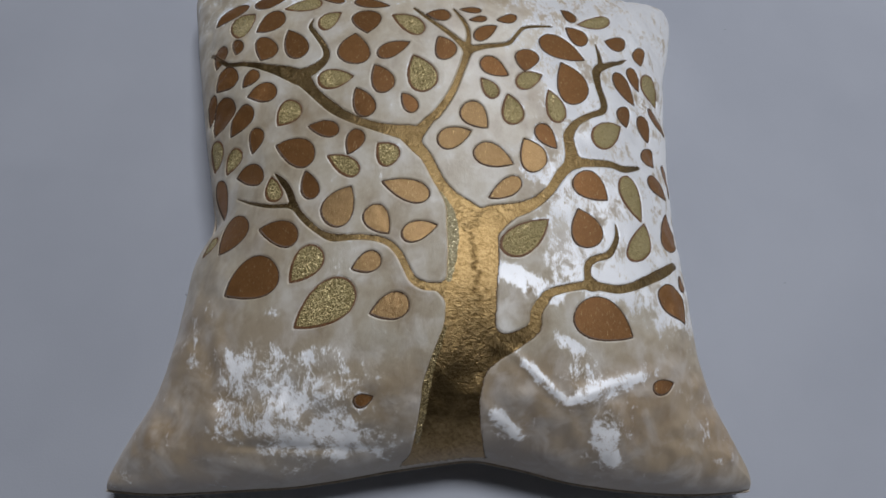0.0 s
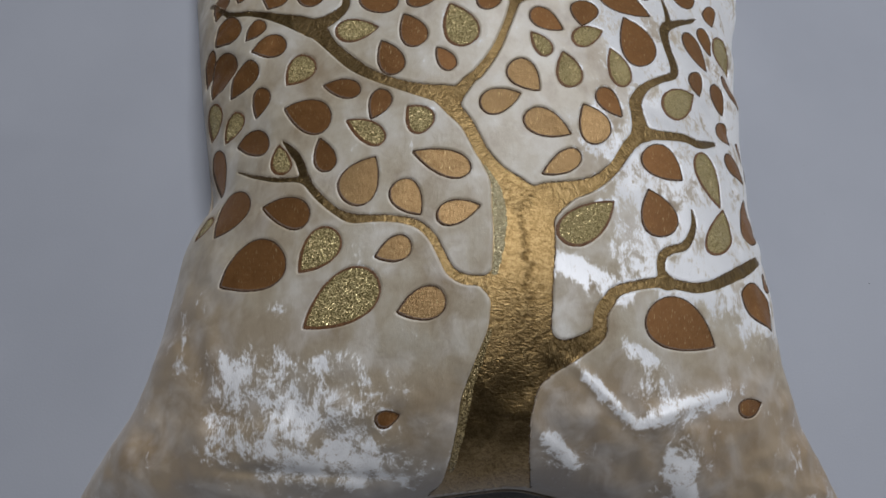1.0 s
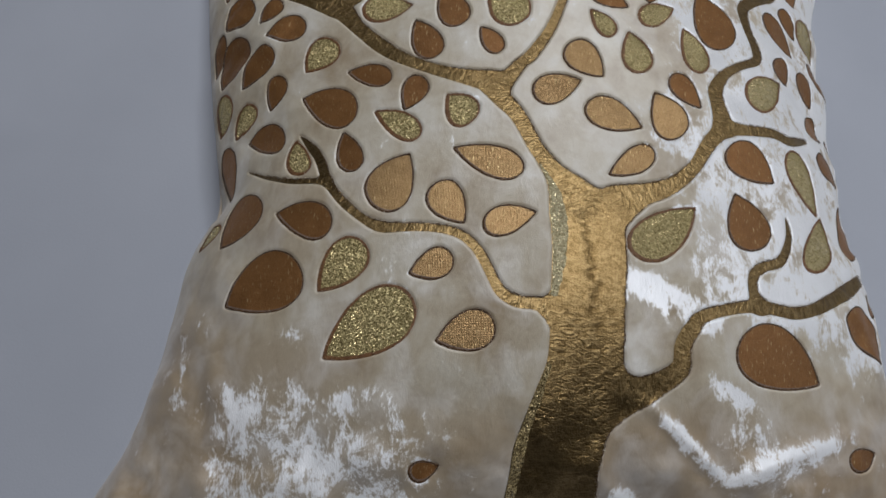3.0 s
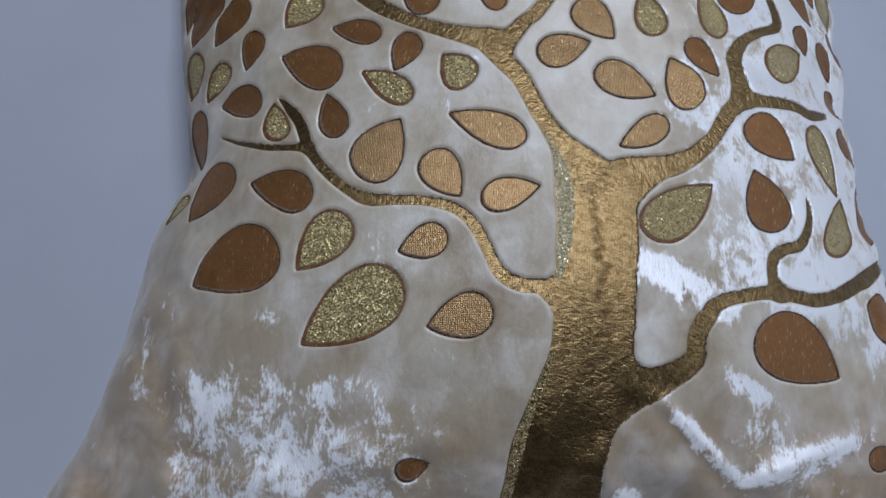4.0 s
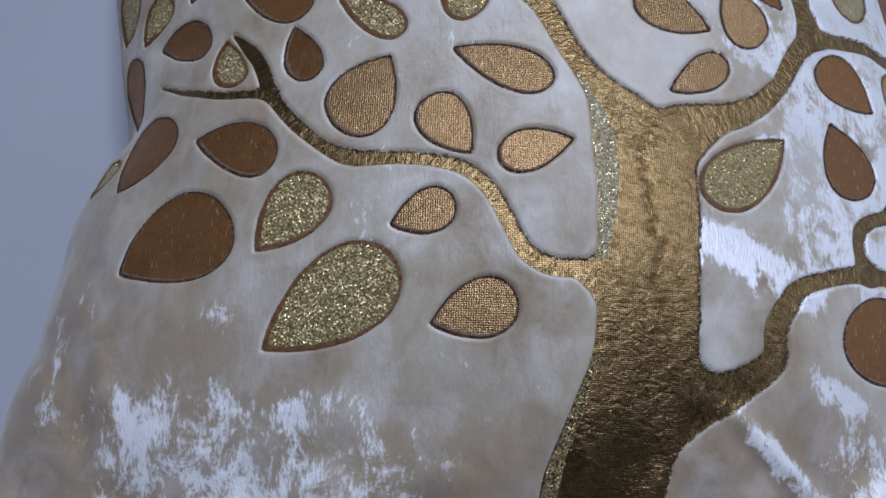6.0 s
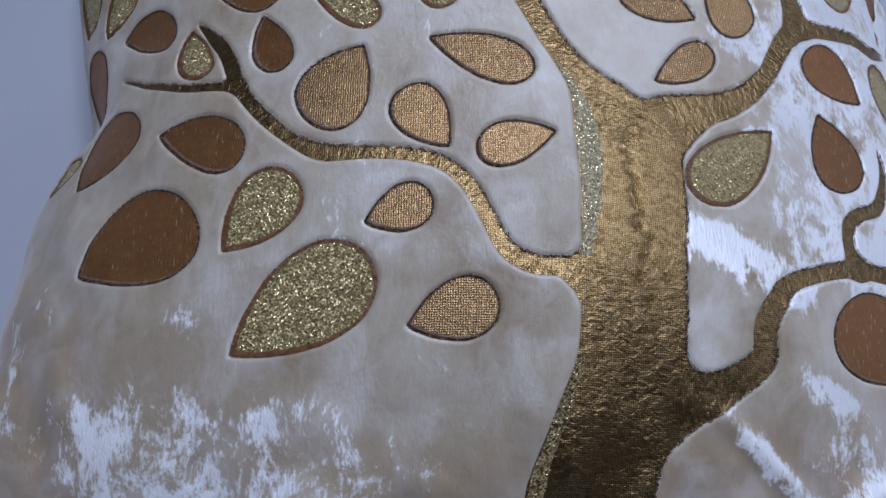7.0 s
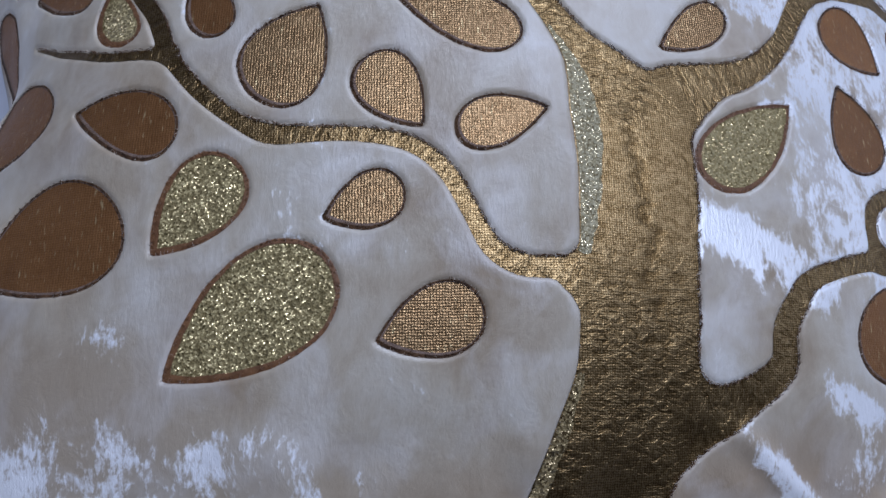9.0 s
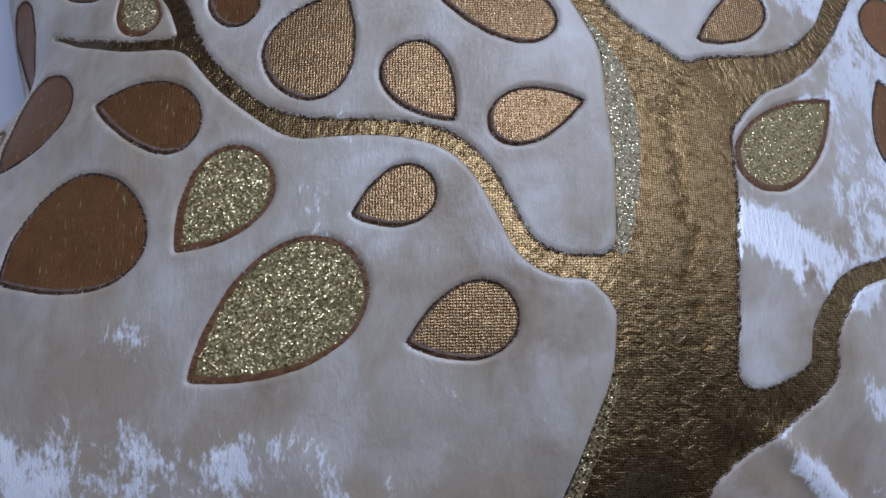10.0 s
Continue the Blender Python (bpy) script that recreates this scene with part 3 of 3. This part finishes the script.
    (51.7, -88.7, 2.7), (55.6, -84.7, 2.2), (66.8, -80.9, 2.0), (78.3, -78.6, 2.3), (87.8, -79.0, 2.2),
    (94.3, -78.9, 2.3), (102.6, -76.6, 2.2), (113.2, -71.3, 2.5), (127.1, -63.2, 2.8), (136.7, -56.6, 1.9)])
chain("low_right_shoot", [
    (78.9, -78.4, 3.4), (76.8, -73.4, 2.1), (77.6, -67.5, 2.0), (81.9, -63.7, 1.8), (89.6, -60.6, 1.8),
    (93.9, -55.3, 1.7), (96.6, -48.6, 1.3), (96.5, -41.6, 0.4)])

STRIPS = {
    "upper": np.array([(-2.5, -34.0, 0.9), (1.6, -42.0, 2.2), (3.6, -50.0, 3.2), (4.0, -58.0, 3.5), (3.6, -66.0, 3.3), (2.8, -74.0, 2.7), (2.0, -81.0, 1.5)]) * 0.001,
    "lower": np.array([(0.6, -105.0, 0.8), (-2.6, -113.7, 1.5), (-6.4, -124.7, 1.9), (-8.6, -136.0, 2.0), (-10.4, -148.0, 1.6), (-12.0, -156.0, 0.9)]) * 0.001,
}


def limb_distance(px, py, knots):
    """Signed distance in the plan to a limb with round, tapering lengths."""
    best = np.full(px.shape, 1.0)
    for (x0, y0, r0), (x1, y1, r1) in zip(knots[:-1], knots[1:]):
        dx, dy = x1 - x0, y1 - y0
        t = np.clip(((px - x0) * dx + (py - y0) * dy) / (dx * dx + dy * dy + 1e-12), 0, 1)
        best = np.minimum(best, np.hypot(px - x0 - t * dx, py - y0 - t * dy) - (r0 + t * (r1 - r0)))
    return best


def smooth_knots(knots, steps=4):
    """More places along a limb, on a soft curve through the given ones."""
    p = np.vstack([2 * knots[0] - knots[1], knots, 2 * knots[-1] - knots[-2]])
    out = []
    for i in range(1, len(p) - 2):
        for s in range(steps):
            t = s / steps
            a, b, c, d = p[i - 1], p[i], p[i + 1], p[i + 2]
            out.append(0.5 * (2 * b + (c - a) * t + (2 * a - 5 * b + 4 * c - d) * t * t + (3 * b - a - 3 * c + d) * t ** 3))
    out.append(p[-2])
    out = np.array(out)
    out[:, 2] = np.maximum(out[:, 2], 0.0002)
    return out


def trunk_distance(px, py, knots):
    """Signed distance to the upright trunk, from its middle and half width at each height."""
    k = knots[np.argsort(knots[:, 1])]
    fine_y = np.linspace(k[0, 1], k[-1, 1], 160)
    soft = np.ones(9) / 9
    mid = np.convolve(np.pad(np.interp(fine_y, k[:, 1], k[:, 0]), 4, "edge"), soft, "valid")
    half = np.convolve(np.pad(np.interp(fine_y, k[:, 1], k[:, 2]), 4, "edge"), soft, "valid")
    d = 0.95 * (np.abs(px - np.interp(py, fine_y, mid)) - np.interp(py, fine_y, half))
    return np.maximum(d, py - k[-1, 1])


def tree_fields(px, py, chains):
    """Distances to every limb, and to the whole tree with rounded forks."""
    ds = [trunk_distance(px, py, k) if n == "trunk" else limb_distance(px, py, smooth_knots(k)) for n, k in chains.items()]
    whole = ds[0]
    for name, d in zip(list(chains)[1:], ds[1:]):
        k = {"low_right_branch": 0.008, "right_limb": 0.006, "low_left_branch": 0.004}.get(name, 0.0022)
        h = np.clip(0.5 + 0.5 * (whole - d) / k, 0, 1)
        whole = whole * (1 - h) + d * h - k * h * (1 - h)
    return whole, np.argmin(np.stack(ds), 0)


def cut_pieces(field, owner, gx, gy, lift, names, mat, parent, labels):
    """Sheets cut along the field's zero line and laid on the panel, one for each owner."""
    rows, cols = field.shape
    inside = field < 0
    cells = np.argwhere(inside[:-1, :-1] | inside[1:, :-1] | inside[:-1, 1:] | inside[1:, 1:])
    for o, nm in enumerate(names):
        key, verts, faces = {}, [], []

        def vert(k, x, y):
            if k not in key:
                key[k] = len(verts)
                verts.append((x, y))
            return key[k]
        for r, c in cells:
            if owner[r, c] != o:
                continue
            ring = [(r, c), (r, c + 1), (r + 1, c + 1), (r + 1, c)]
            poly = []
            for a, b in zip(ring, ring[1:] + ring[:1]):
                fa, fb = field[a], field[b]
                if fa < 0:
                    poly.append(vert(a, gx[a], gy[a]))
                if (fa < 0) != (fb < 0):
                    t = fa / (fa - fb)
                    lo_hi = (a, b) if a < b else (b, a)
                    poly.append(vert(lo_hi, gx[a] + t * (gx[b] - gx[a]), gy[a] + t * (gy[b] - gy[a])))
            if len(poly) > 2:
                faces.append(poly)
        if not faces:
            continue
        xy = np.array(verts)
        z = surface(xy[:, 0], xy[:, 1]) + lift
        part_name, part_label = labels(nm)
        ob = mesh_object(part_name, np.column_stack([xy, z]), faces, mat, parent, part_label)
        if nm in CHAINS:
            along, across = limb_coords(xy[:, 0], xy[:, 1], smooth_knots(CHAINS[nm]))
            fold, loose = np.zeros(len(xy)), np.full(len(xy), 0.8)
            if nm == "trunk":
                along, off = xy[:, 1], xy[:, 0] - (0.0128 - 0.105 * (xy[:, 1] + 0.046) + 0.0036 * lattice_noise(0, xy[:, 1], 0.0032) + 0.0022 * lattice_noise(0.5, xy[:, 1], 0.0013))
                loose = 0.16 + 0.74 * np.clip((-0.072 - xy[:, 1]) / 0.03, 0, 1) + 0.35 * np.clip((xy[:, 0] - 0.018) / 0.008, 0, 1) * np.clip((xy[:, 1] + 0.056) / 0.008, 0, 1)
                loose = loose * (1 - 0.7 * np.clip((-0.122 - xy[:, 1]) / 0.02, 0, 1))
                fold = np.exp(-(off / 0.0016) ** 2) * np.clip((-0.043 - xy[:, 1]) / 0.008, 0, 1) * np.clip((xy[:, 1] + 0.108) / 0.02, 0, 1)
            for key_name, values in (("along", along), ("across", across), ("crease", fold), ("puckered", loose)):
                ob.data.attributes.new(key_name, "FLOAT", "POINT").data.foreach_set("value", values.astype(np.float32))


def limb_coords(px, py, knots):
    """How far along a limb, and how far to its side, each place lies."""
    best, along, across, start = np.full(px.shape, 9.0), np.zeros(px.shape), np.zeros(px.shape), 0.0
    for (x0, y0, _), (x1, y1, _) in zip(knots[:-1], knots[1:]):
        dx, dy = x1 - x0, y1 - y0
        size = math.hypot(dx, dy) + 1e-9
        t = np.clip(((px - x0) * dx + (py - y0) * dy) / size ** 2, 0, 1)
        d = np.hypot(px - x0 - t * dx, py - y0 - t * dy)
        near = d < best
        best = np.where(near, d, best)
        along = np.where(near, start + t * size, along)
        across = np.where(near, ((px - x0) * dy - (py - y0) * dx) / size, across)
        start += size
    return along, across


def leaf_outline(x, y, length, width, angle, lean, n=64):
    a = math.radians(angle)
    ux, uy = math.cos(a), math.sin(a)
    th = np.linspace(0, 2 * math.pi, n, endpoint=False)
    along = -np.cos(th) / 2
    across = np.sin(th) * np.abs(np.sin(th / 2)) ** 0.85 / 0.80 / 2
    al = along * length + across * width * lean
    ac = across * width
    return np.column_stack([x + al * ux - ac * uy, y + al * uy + ac * ux]) * 0.001


def polygon_distance(px, py, poly):
    """Signed distance to a closed outline, less than nought inside."""
    d = np.full(px.shape, 1.0)
    inside = np.zeros(px.shape, bool)
    for (x0, y0), (x1, y1) in zip(poly, np.roll(poly, -1, 0)):
        dx, dy = x1 - x0, y1 - y0
        t = np.clip(((px - x0) * dx + (py - y0) * dy) / (dx * dx + dy * dy + 1e-14), 0, 1)
        d = np.minimum(d, np.hypot(px - x0 - t * dx, py - y0 - t * dy))
        if y0 != y1:
            inside ^= ((y0 > py) != (y1 > py)) & (px < x0 + (py - y0) * dx / dy)
    return np.where(inside, -d, d)


# front panel: fine sheet, cut back a little where the gold cloth shows
NS = 680
s = np.linspace(-1, 1, NS)
s = s * (1.28 - 0.28 * s * s)
pu, pv = np.meshgrid(s, s)
fx, fy = plan(pu, pv)
fz = seam_height(pu, pv) + (0.0737 - 0.0245 * fx - 0.0032 * fy) * fullness(pu, pv) ** 0.418 + relief(fx, fy, pu, pv)
gap, _ = tree_fields(fx, fy, CHAINS)
outlines = [leaf_outline(*q[1:]) for q in LEAVES]


def outward(poly):
    """Unit ways out of an outline, and how far the cut velvet stands off there."""
    tang = np.roll(poly, -1, 0) - np.roll(poly, 1, 0)
    out = np.column_stack([tang[:, 1], -tang[:, 0]]) / (np.hypot(tang[:, 0], tang[:, 1])[:, None] + 1e-9)
    mid = poly.mean(0)
    if ((poly + out * 1e-4 - mid) ** 2).sum() < ((poly - mid) ** 2).sum():
        out = -out
    slack = 0.00015 + 0.0008 * np.clip(out @ np.array([-0.75, -0.66]), 0, 1) + 0.0004 * np.clip(lattice_noise(poly[:, 0], poly[:, 1], 0.004), 0, 1) + 0.00016 * lattice_noise(poly[:, 0], poly[:, 1], 0.0014)
    return out, slack


for poly in outlines:
    out, slack = outward(poly)
    poly = poly + out * slack[:, None]
    lo, hi = poly.min(0) - 0.003, poly.max(0) + 0.003
    w = (fx > lo[0]) & (fx < hi[0]) & (fy > lo[1]) & (fy < hi[1])
    if w.any():
        gap[w] = np.minimum(gap[w], polygon_distance(fx[w], fy[w], poly))
step = np.clip((gap + 0.0003) / 0.0010, 0, 1)
edge = np.clip((1 - np.maximum(np.abs(pu), np.abs(pv))) / 0.02, 0, 1)
pile = -0.0003 + 0.0010 * step * step * (3 - 2 * step)
fz = fz + edge * pile
front = grid_mesh("front_panel", fx, fy, fz, VELVET, cushion)
tagged(front, "cream crushed velvet with flattened patches, their white sheen painted in")


def blob(x, y, cx, cy, rx, ry):
    return np.exp(-(((x - cx) / rx) ** 2 + ((y - cy) / ry) ** 2) ** 1.5)


# where the pile is pressed flat and its white sheen painted: 0 upright, 1 flat
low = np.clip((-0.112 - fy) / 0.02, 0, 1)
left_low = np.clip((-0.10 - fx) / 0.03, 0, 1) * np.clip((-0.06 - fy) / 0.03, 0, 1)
crush_sheen = 0.24 * low + 0.16 * left_low
crush_sheen += 0.46 * blob(fx, fy, -0.072, -0.146, 0.046, 0.016) + 0.36 * blob(fx, fy, -0.058, -0.125, 0.032, 0.013)
crush_sheen += 0.36 * blob(fx, fy, -0.100, -0.124, 0.018, 0.016) + 0.60 * blob(fx, fy, -0.088, -0.098, 0.009, 0.006) + 0.46 * blob(fx, fy, -0.064, -0.114, 0.012, 0.008) + 0.40 * blob(fx, fy, -0.092, -0.115, 0.012, 0.009)
crush_sheen += 0.55 * ridge(fx, fy, -0.127, -0.086, -0.131, -0.134, 0.0050, 1.0) + 0.5 * ridge(fx, fy, -0.119, -0.112, -0.106, -0.116, 0.0035, 1.0)
crush_sheen += 0.35 * ridge(fx, fy, -0.107, -0.116, -0.104, -0.130, 0.0035, 1.0) + 0.30 * ridge(fx, fy, -0.110, -0.159, -0.020, -0.158, 0.0040, 1.0)
crush_sheen += 0.95 * np.clip((fx - 0.052) / 0.03, 0, 1) * np.clip((fy + 0.100) / 0.025, 0, 1)
crush_sheen += 0.7 * blob(fx, fy, 0.071, -0.123, 0.013, 0.007) + 0.55 * blob(fx, fy, 0.084, -0.153, 0.010, 0.013) + 0.45 * blob(fx, fy, 0.132, -0.105, 0.014, 0.045)
crush_sheen += 0.22 * blob(fx, fy, -0.066, -0.157, 0.044, 0.009) + 0.10 * blob(fx, fy, -0.080, -0.136, 0.040, 0.014)
crush_sheen -= 0.30 * blob(fx, fy, -0.140, -0.155, 0.026, 0.030) + 0.30 * blob(fx, fy, 0.058, -0.155, 0.014, 0.012) + 0.30 * blob(fx, fy, 0.115, -0.150, 0.020, 0.02)
# low corners and edge where the nap's darker shading is painted
brushed_shade = 1.0 * blob(fx, fy, -0.146, -0.146, 0.036, 0.045) + 0.9 * blob(fx, fy, 0.062, -0.151, 0.034, 0.020) + 1.0 * blob(fx, fy, 0.125, -0.145, 0.045, 0.040)
brushed_shade += 0.8 * blob(fx, fy, 0.044, -0.133, 0.024, 0.018) + 0.8 * left_low + 0.8 * blob(fx, fy, -0.117, -0.124, 0.009, 0.009) + 0.60 * low + 0.55 * blob(fx, fy, -0.088, -0.108, 0.030, 0.014)
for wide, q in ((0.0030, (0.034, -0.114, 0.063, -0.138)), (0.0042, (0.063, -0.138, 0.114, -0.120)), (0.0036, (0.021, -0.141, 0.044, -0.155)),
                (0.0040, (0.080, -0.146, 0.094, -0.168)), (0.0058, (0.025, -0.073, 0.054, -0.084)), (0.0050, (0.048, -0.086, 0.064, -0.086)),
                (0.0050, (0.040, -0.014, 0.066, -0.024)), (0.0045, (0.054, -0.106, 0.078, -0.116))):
    crush_sheen += 1.15 * ridge(fx, fy, *q, wide, 1.0)
crush_sheen += 0.5 * np.clip((fy - 0.085) / 0.03, 0, 1)
crush_sheen += 0.45 * np.clip((fx - 0.025) / 0.03, 0, 1) * np.clip((fy + 0.100) / 0.03, 0, 1)
crush_sheen += 0.3 * np.exp(-((gap - 0.0005) / 0.0005) ** 2)   # frayed cut edges
front.data.attributes.new("brushed_shade", "FLOAT", "POINT").data.foreach_set("value", np.clip(brushed_shade, 0, 1).reshape(-1).astype(np.float32))
att = front.data.attributes.new("crush_sheen", "FLOAT", "POINT")
att.data.foreach_set("value", np.clip(crush_sheen, 0, 1).reshape(-1).astype(np.float32))

# back panel and seam
s2 = np.linspace(-1, 1, 160)
s2 = s2 * (1.28 - 0.28 * s2 * s2)
bu, bv = np.meshgrid(s2, s2)
bx, by = plan(bu, bv)
bz = np.maximum(seam_height(bu, bv) - 0.05 * fullness(bu, bv) ** 0.42, 0.0004)
back = grid_mesh("back_panel", bx, by, bz, VELVET, cushion, flip=True)
tagged(back, "plain cream velvet back")
back.data.attributes.new("crush_sheen", "FLOAT", "POINT")


def seam_tube(n=240, radius=0.0008):
    path = []
    for k in range(4 * n):
        side, t = divmod(k, n)
        t = -1 + 2 * t / n
        u, v = ((t, -1), (1, t), (-t, 1), (-1, -t))[side]
        x, y = plan(np.array(float(u)), np.array(float(v)))
        wob = 0.0008 * float(lattice_noise(x, y, 0.012))
        path.append(Vector((float(x) * 1.002, float(y) * 1.002, float(seam_height(u, v)) + wob)))
    verts, faces, m = [], [], 6
    for k, p in enumerate(path):
        d = (path[(k + 1) % len(path)] - path[k - 1]).normalized()
        side = d.cross(Vector((0, 0, 1))).normalized()
        up = side.cross(d)
        for j in range(m):
            a = 2 * math.pi * j / m
            verts.append(p + radius * (math.cos(a) * side + math.sin(a) * up))
        for j in range(m):
            k2 = (k + 1) % len(path)
            faces.append((k * m + j, k * m + (j + 1) % m, k2 * m + (j + 1) % m, k2 * m + j))
    return mesh_object("seam", verts, faces, THREAD, cushion, "cream stitched edge seam")


seam_tube()

# the tree: trunk, limbs and glitter along the trunk's edge
tx, ty = np.meshgrid(np.arange(-0.152, 0.142, 0.0005), np.arange(-0.1690, 0.102, 0.0005))
tree_gap, owner = tree_fields(tx, ty, CHAINS)
tu, tv = unroll(tx, ty)
tree_gap = np.where((np.abs(tu) > 0.99) | (np.abs(tv) > 0.994), 0.001, tree_gap)
cut_pieces(tree_gap, owner, tx, ty, 0.00012, list(CHAINS), FOIL, cushion,
           lambda nm: ("trunk", "crinkled gold foil tree trunk") if nm == "trunk" else ("branch", "curved gold foil branch"))
for side, knots in STRIPS.items():
    d = limb_distance(tx, ty, smooth_knots(knots)) + 0.0007 * lattice_noise(tx, ty, 0.0016) + 0.0005 * lattice_noise(tx, ty, 0.005)
    d = np.maximum(d, tree_gap + 0.0002)
    cut_pieces(d, np.zeros(d.shape, int), tx, ty, 0.00020, ["strip"], STRIP_GLITTER if side == "upper" else SPARSE_GLITTER, cushion,
               lambda nm: ("glitter_strip", "sparkling glitter strip along the trunk"))

# loose fibres at the cut edges
def fibres(name, places, ways, count, mat, parent, label, seed, stout=1.0, stray=0.9):
    """Short curled fibres that stand out of a cut edge: places along it and ways into the opening."""
    rnd = np.random.RandomState(seed)
    pick = rnd.randint(0, len(places), count)
    turn = rnd.normal(0, stray, count)
    size = rnd.uniform(0.0003, 0.0011, count)
    base, way = places[pick], ways[pick]
    ca, sa = np.cos(turn)[:, None], np.sin(turn)[:, None]
    way = np.column_stack([way[:, :1] * ca - way[:, 1:] * sa, way[:, :1] * sa + way[:, 1:] * ca])
    side = np.column_stack([-way[:, 1], way[:, 0]])
    bend = rnd.normal(0, 0.35, count)[:, None]
    thick = rnd.uniform(0.00002, 0.000045, count)[:, None] * stout
    steps = []
    for f, up in ((-0.4, 0.0003), (0.2, 0.0007), (0.65, 0.0006), (1.0, 0.0003)):
        mid = base + way * size[:, None] * f + side * size[:, None] * bend * f * f
        z = surface(mid[:, 0], mid[:, 1]) + up
        for s_ in (-1, 1):
            q = mid + side * thick * s_ * (1.1 - 0.7 * max(f, 0))
            steps.append(np.column_stack([q, z]))
    verts = np.stack(steps, 1).reshape(-1, 3)
    faces = []
    for c in range(count):
        o = c * 8
        faces += [(o, o + 1, o + 3, o + 2), (o + 2, o + 3, o + 5, o + 4), (o + 4, o + 5, o + 7, o + 6)]
    ob = mesh_object(name, verts, faces, mat, parent, label)
    ob["kind"] = "stuff"
    return ob


edge_cells = np.argwhere((tree_gap[:-1, :-1] < 0) & ((tree_gap[1:, :-1] >= 0) | (tree_gap[:-1, 1:] >= 0)))
gy_, gx_ = np.gradient(tree_gap)
places = np.column_stack([tx[edge_cells[:, 0], edge_cells[:, 1]], ty[edge_cells[:, 0], edge_cells[:, 1]]])
grad = np.column_stack([gx_[edge_cells[:, 0], edge_cells[:, 1]], gy_[edge_cells[:, 0], edge_cells[:, 1]]])
grad = grad / (np.hypot(grad[:, 0], grad[:, 1])[:, None] + 1e-9)
fibres("fray", places + grad * 0.0005, -grad, 3800, THREAD, cushion, "fine frayed pile along the cut edges", 3)
along = np.column_stack([-grad[:, 1], grad[:, 0]])
# dark fibres only on edges towards the lamp, standing in for the lip's shade
shady = grad @ np.array([0.8, 0.6]) > -0.25
fibres("singed_edge", (places + grad * 0.0002)[shady], along[shady], 4200, BURNT, cushion, "singed dark brown fibres that deepen the shade on the shady edges of the tree", 4, 2.4, 0.35)

# the leaves, each with its browned edge
LEAF_LOOK = {"copper": (COPPER, "copper brown satin leaf", BURNT), "gold": (GOLD, "woven gold leaf", BURNT),
             "glitter": (GLITTER, "gold glitter leaf", RUST)}
for count, ((kind, *shape), poly) in enumerate(zip(LEAVES, outlines)):
    mat, text, rim = LEAF_LOOK[kind]
    mid = poly.mean(0)
    n = len(poly)
    rings = [mid + (poly - mid) * f for f in (0.25, 0.5, 0.72, 0.88, 1.0)]
    pts = np.vstack([mid[None], *rings])
    z = surface(pts[:, 0], pts[:, 1]) + 0.00012
    faces = [(0, 1 + j, 1 + (j + 1) % n) for j in range(n)]
    for r in range(len(rings) - 1):
        a, b = 1 + r * n, 1 + (r + 1) * n
        faces += [(a + j, b + j, b + (j + 1) % n, a + (j + 1) % n) for j in range(n)]
    ob = mesh_object("leaf", np.column_stack([pts, z]), faces, mat, cushion, text)
    # singed edge: from the leaf's rim out to the cut velvet
    out, slack = outward(poly)
    band = 0.0004 if kind != "glitter" else 0.0016
    wob = 1 + 0.9 * lattice_noise(poly[:, 0], poly[:, 1], 0.0016)[:, None]
    if kind != "glitter":
        lin = np.vstack([poly - out * 0.0002, poly + out * slack[:, None] * 0.4])
        lz = surface(lin[:, 0], lin[:, 1]) + np.repeat([0.00018, 0.00024], n)
        mesh_object("lining", np.column_stack([lin, lz]), [(j, n + j, n + (j + 1) % n, (j + 1) % n) for j in range(n)], LINING, ob,
                    "pale rose lining under the cut edge")
    inner = 0.5 if kind != "glitter" else 0.0
    loops = [(poly + out * (slack[:, None] * inner - band * 0.3 * wob), 0.00026), (poly + out * slack[:, None] * 0.8, 0.00032),
             (poly + out * (slack[:, None] + 0.00025), 0.00014)]
    pts = np.vstack([q for q, _ in loops])
    z = surface(pts[:, 0], pts[:, 1]) + np.repeat([h for _, h in loops], n)
    faces = []
    for r in range(2):
        faces += [(r * n + j, (r + 1) * n + j, (r + 1) * n + (j + 1) % n, r * n + (j + 1) % n) for j in range(n)]
    mesh_object("border", np.column_stack([pts, z]), faces, rim, ob, "singed brown cut edge")
    fibres("fray", poly + out * (slack[:, None] + 0.0003), -out, int(1.2 * (shape[2] + shape[3])), THREAD, ob,
           "fine frayed pile", 11 + count, 0.8, 0.5)
    run = np.column_stack([-out[:, 1], out[:, 0]])
    fibres("singed_edge", poly + out * slack[:, None] * 0.6, run, int(4 * (shape[2] + shape[3])), rim, ob,
           "short singed brown fibres", 311 + count, 1.7, 0.6)

# lint on the cloth
for x, y, size, a in ((-0.165, -0.057, 0.0016, -30), (-0.296, 0.058, 0.0040, 60), (0.245, 0.187, 0.0012, 10), (0.246, -0.041, 0.0012, -30),
                      (0.222, 0.040, 0.0008, 0), (0.228, 0.005, 0.0007, 40)):
    bm = bmesh.new()
    bmesh.ops.create_icosphere(bm, subdivisions=2, radius=0.5)
    for v in bm.verts:
        v.co = Vector((v.co.x * size, v.co.y * size * 0.28 + 0.2 * size * v.co.x ** 2, v.co.z * size * 0.25))
    me = bpy.data.meshes.new("lint_speck")
    bm.to_mesh(me)
    bm.free()
    me.materials.append(LINT)
    ob = new("lint_speck", me)
    ob.matrix_world = pose(x, y, -0.0025, 0, 0, a)
    tagged(ob, "tiny dark speck of lint on the white cloth", "lint", "lint on the cloth")
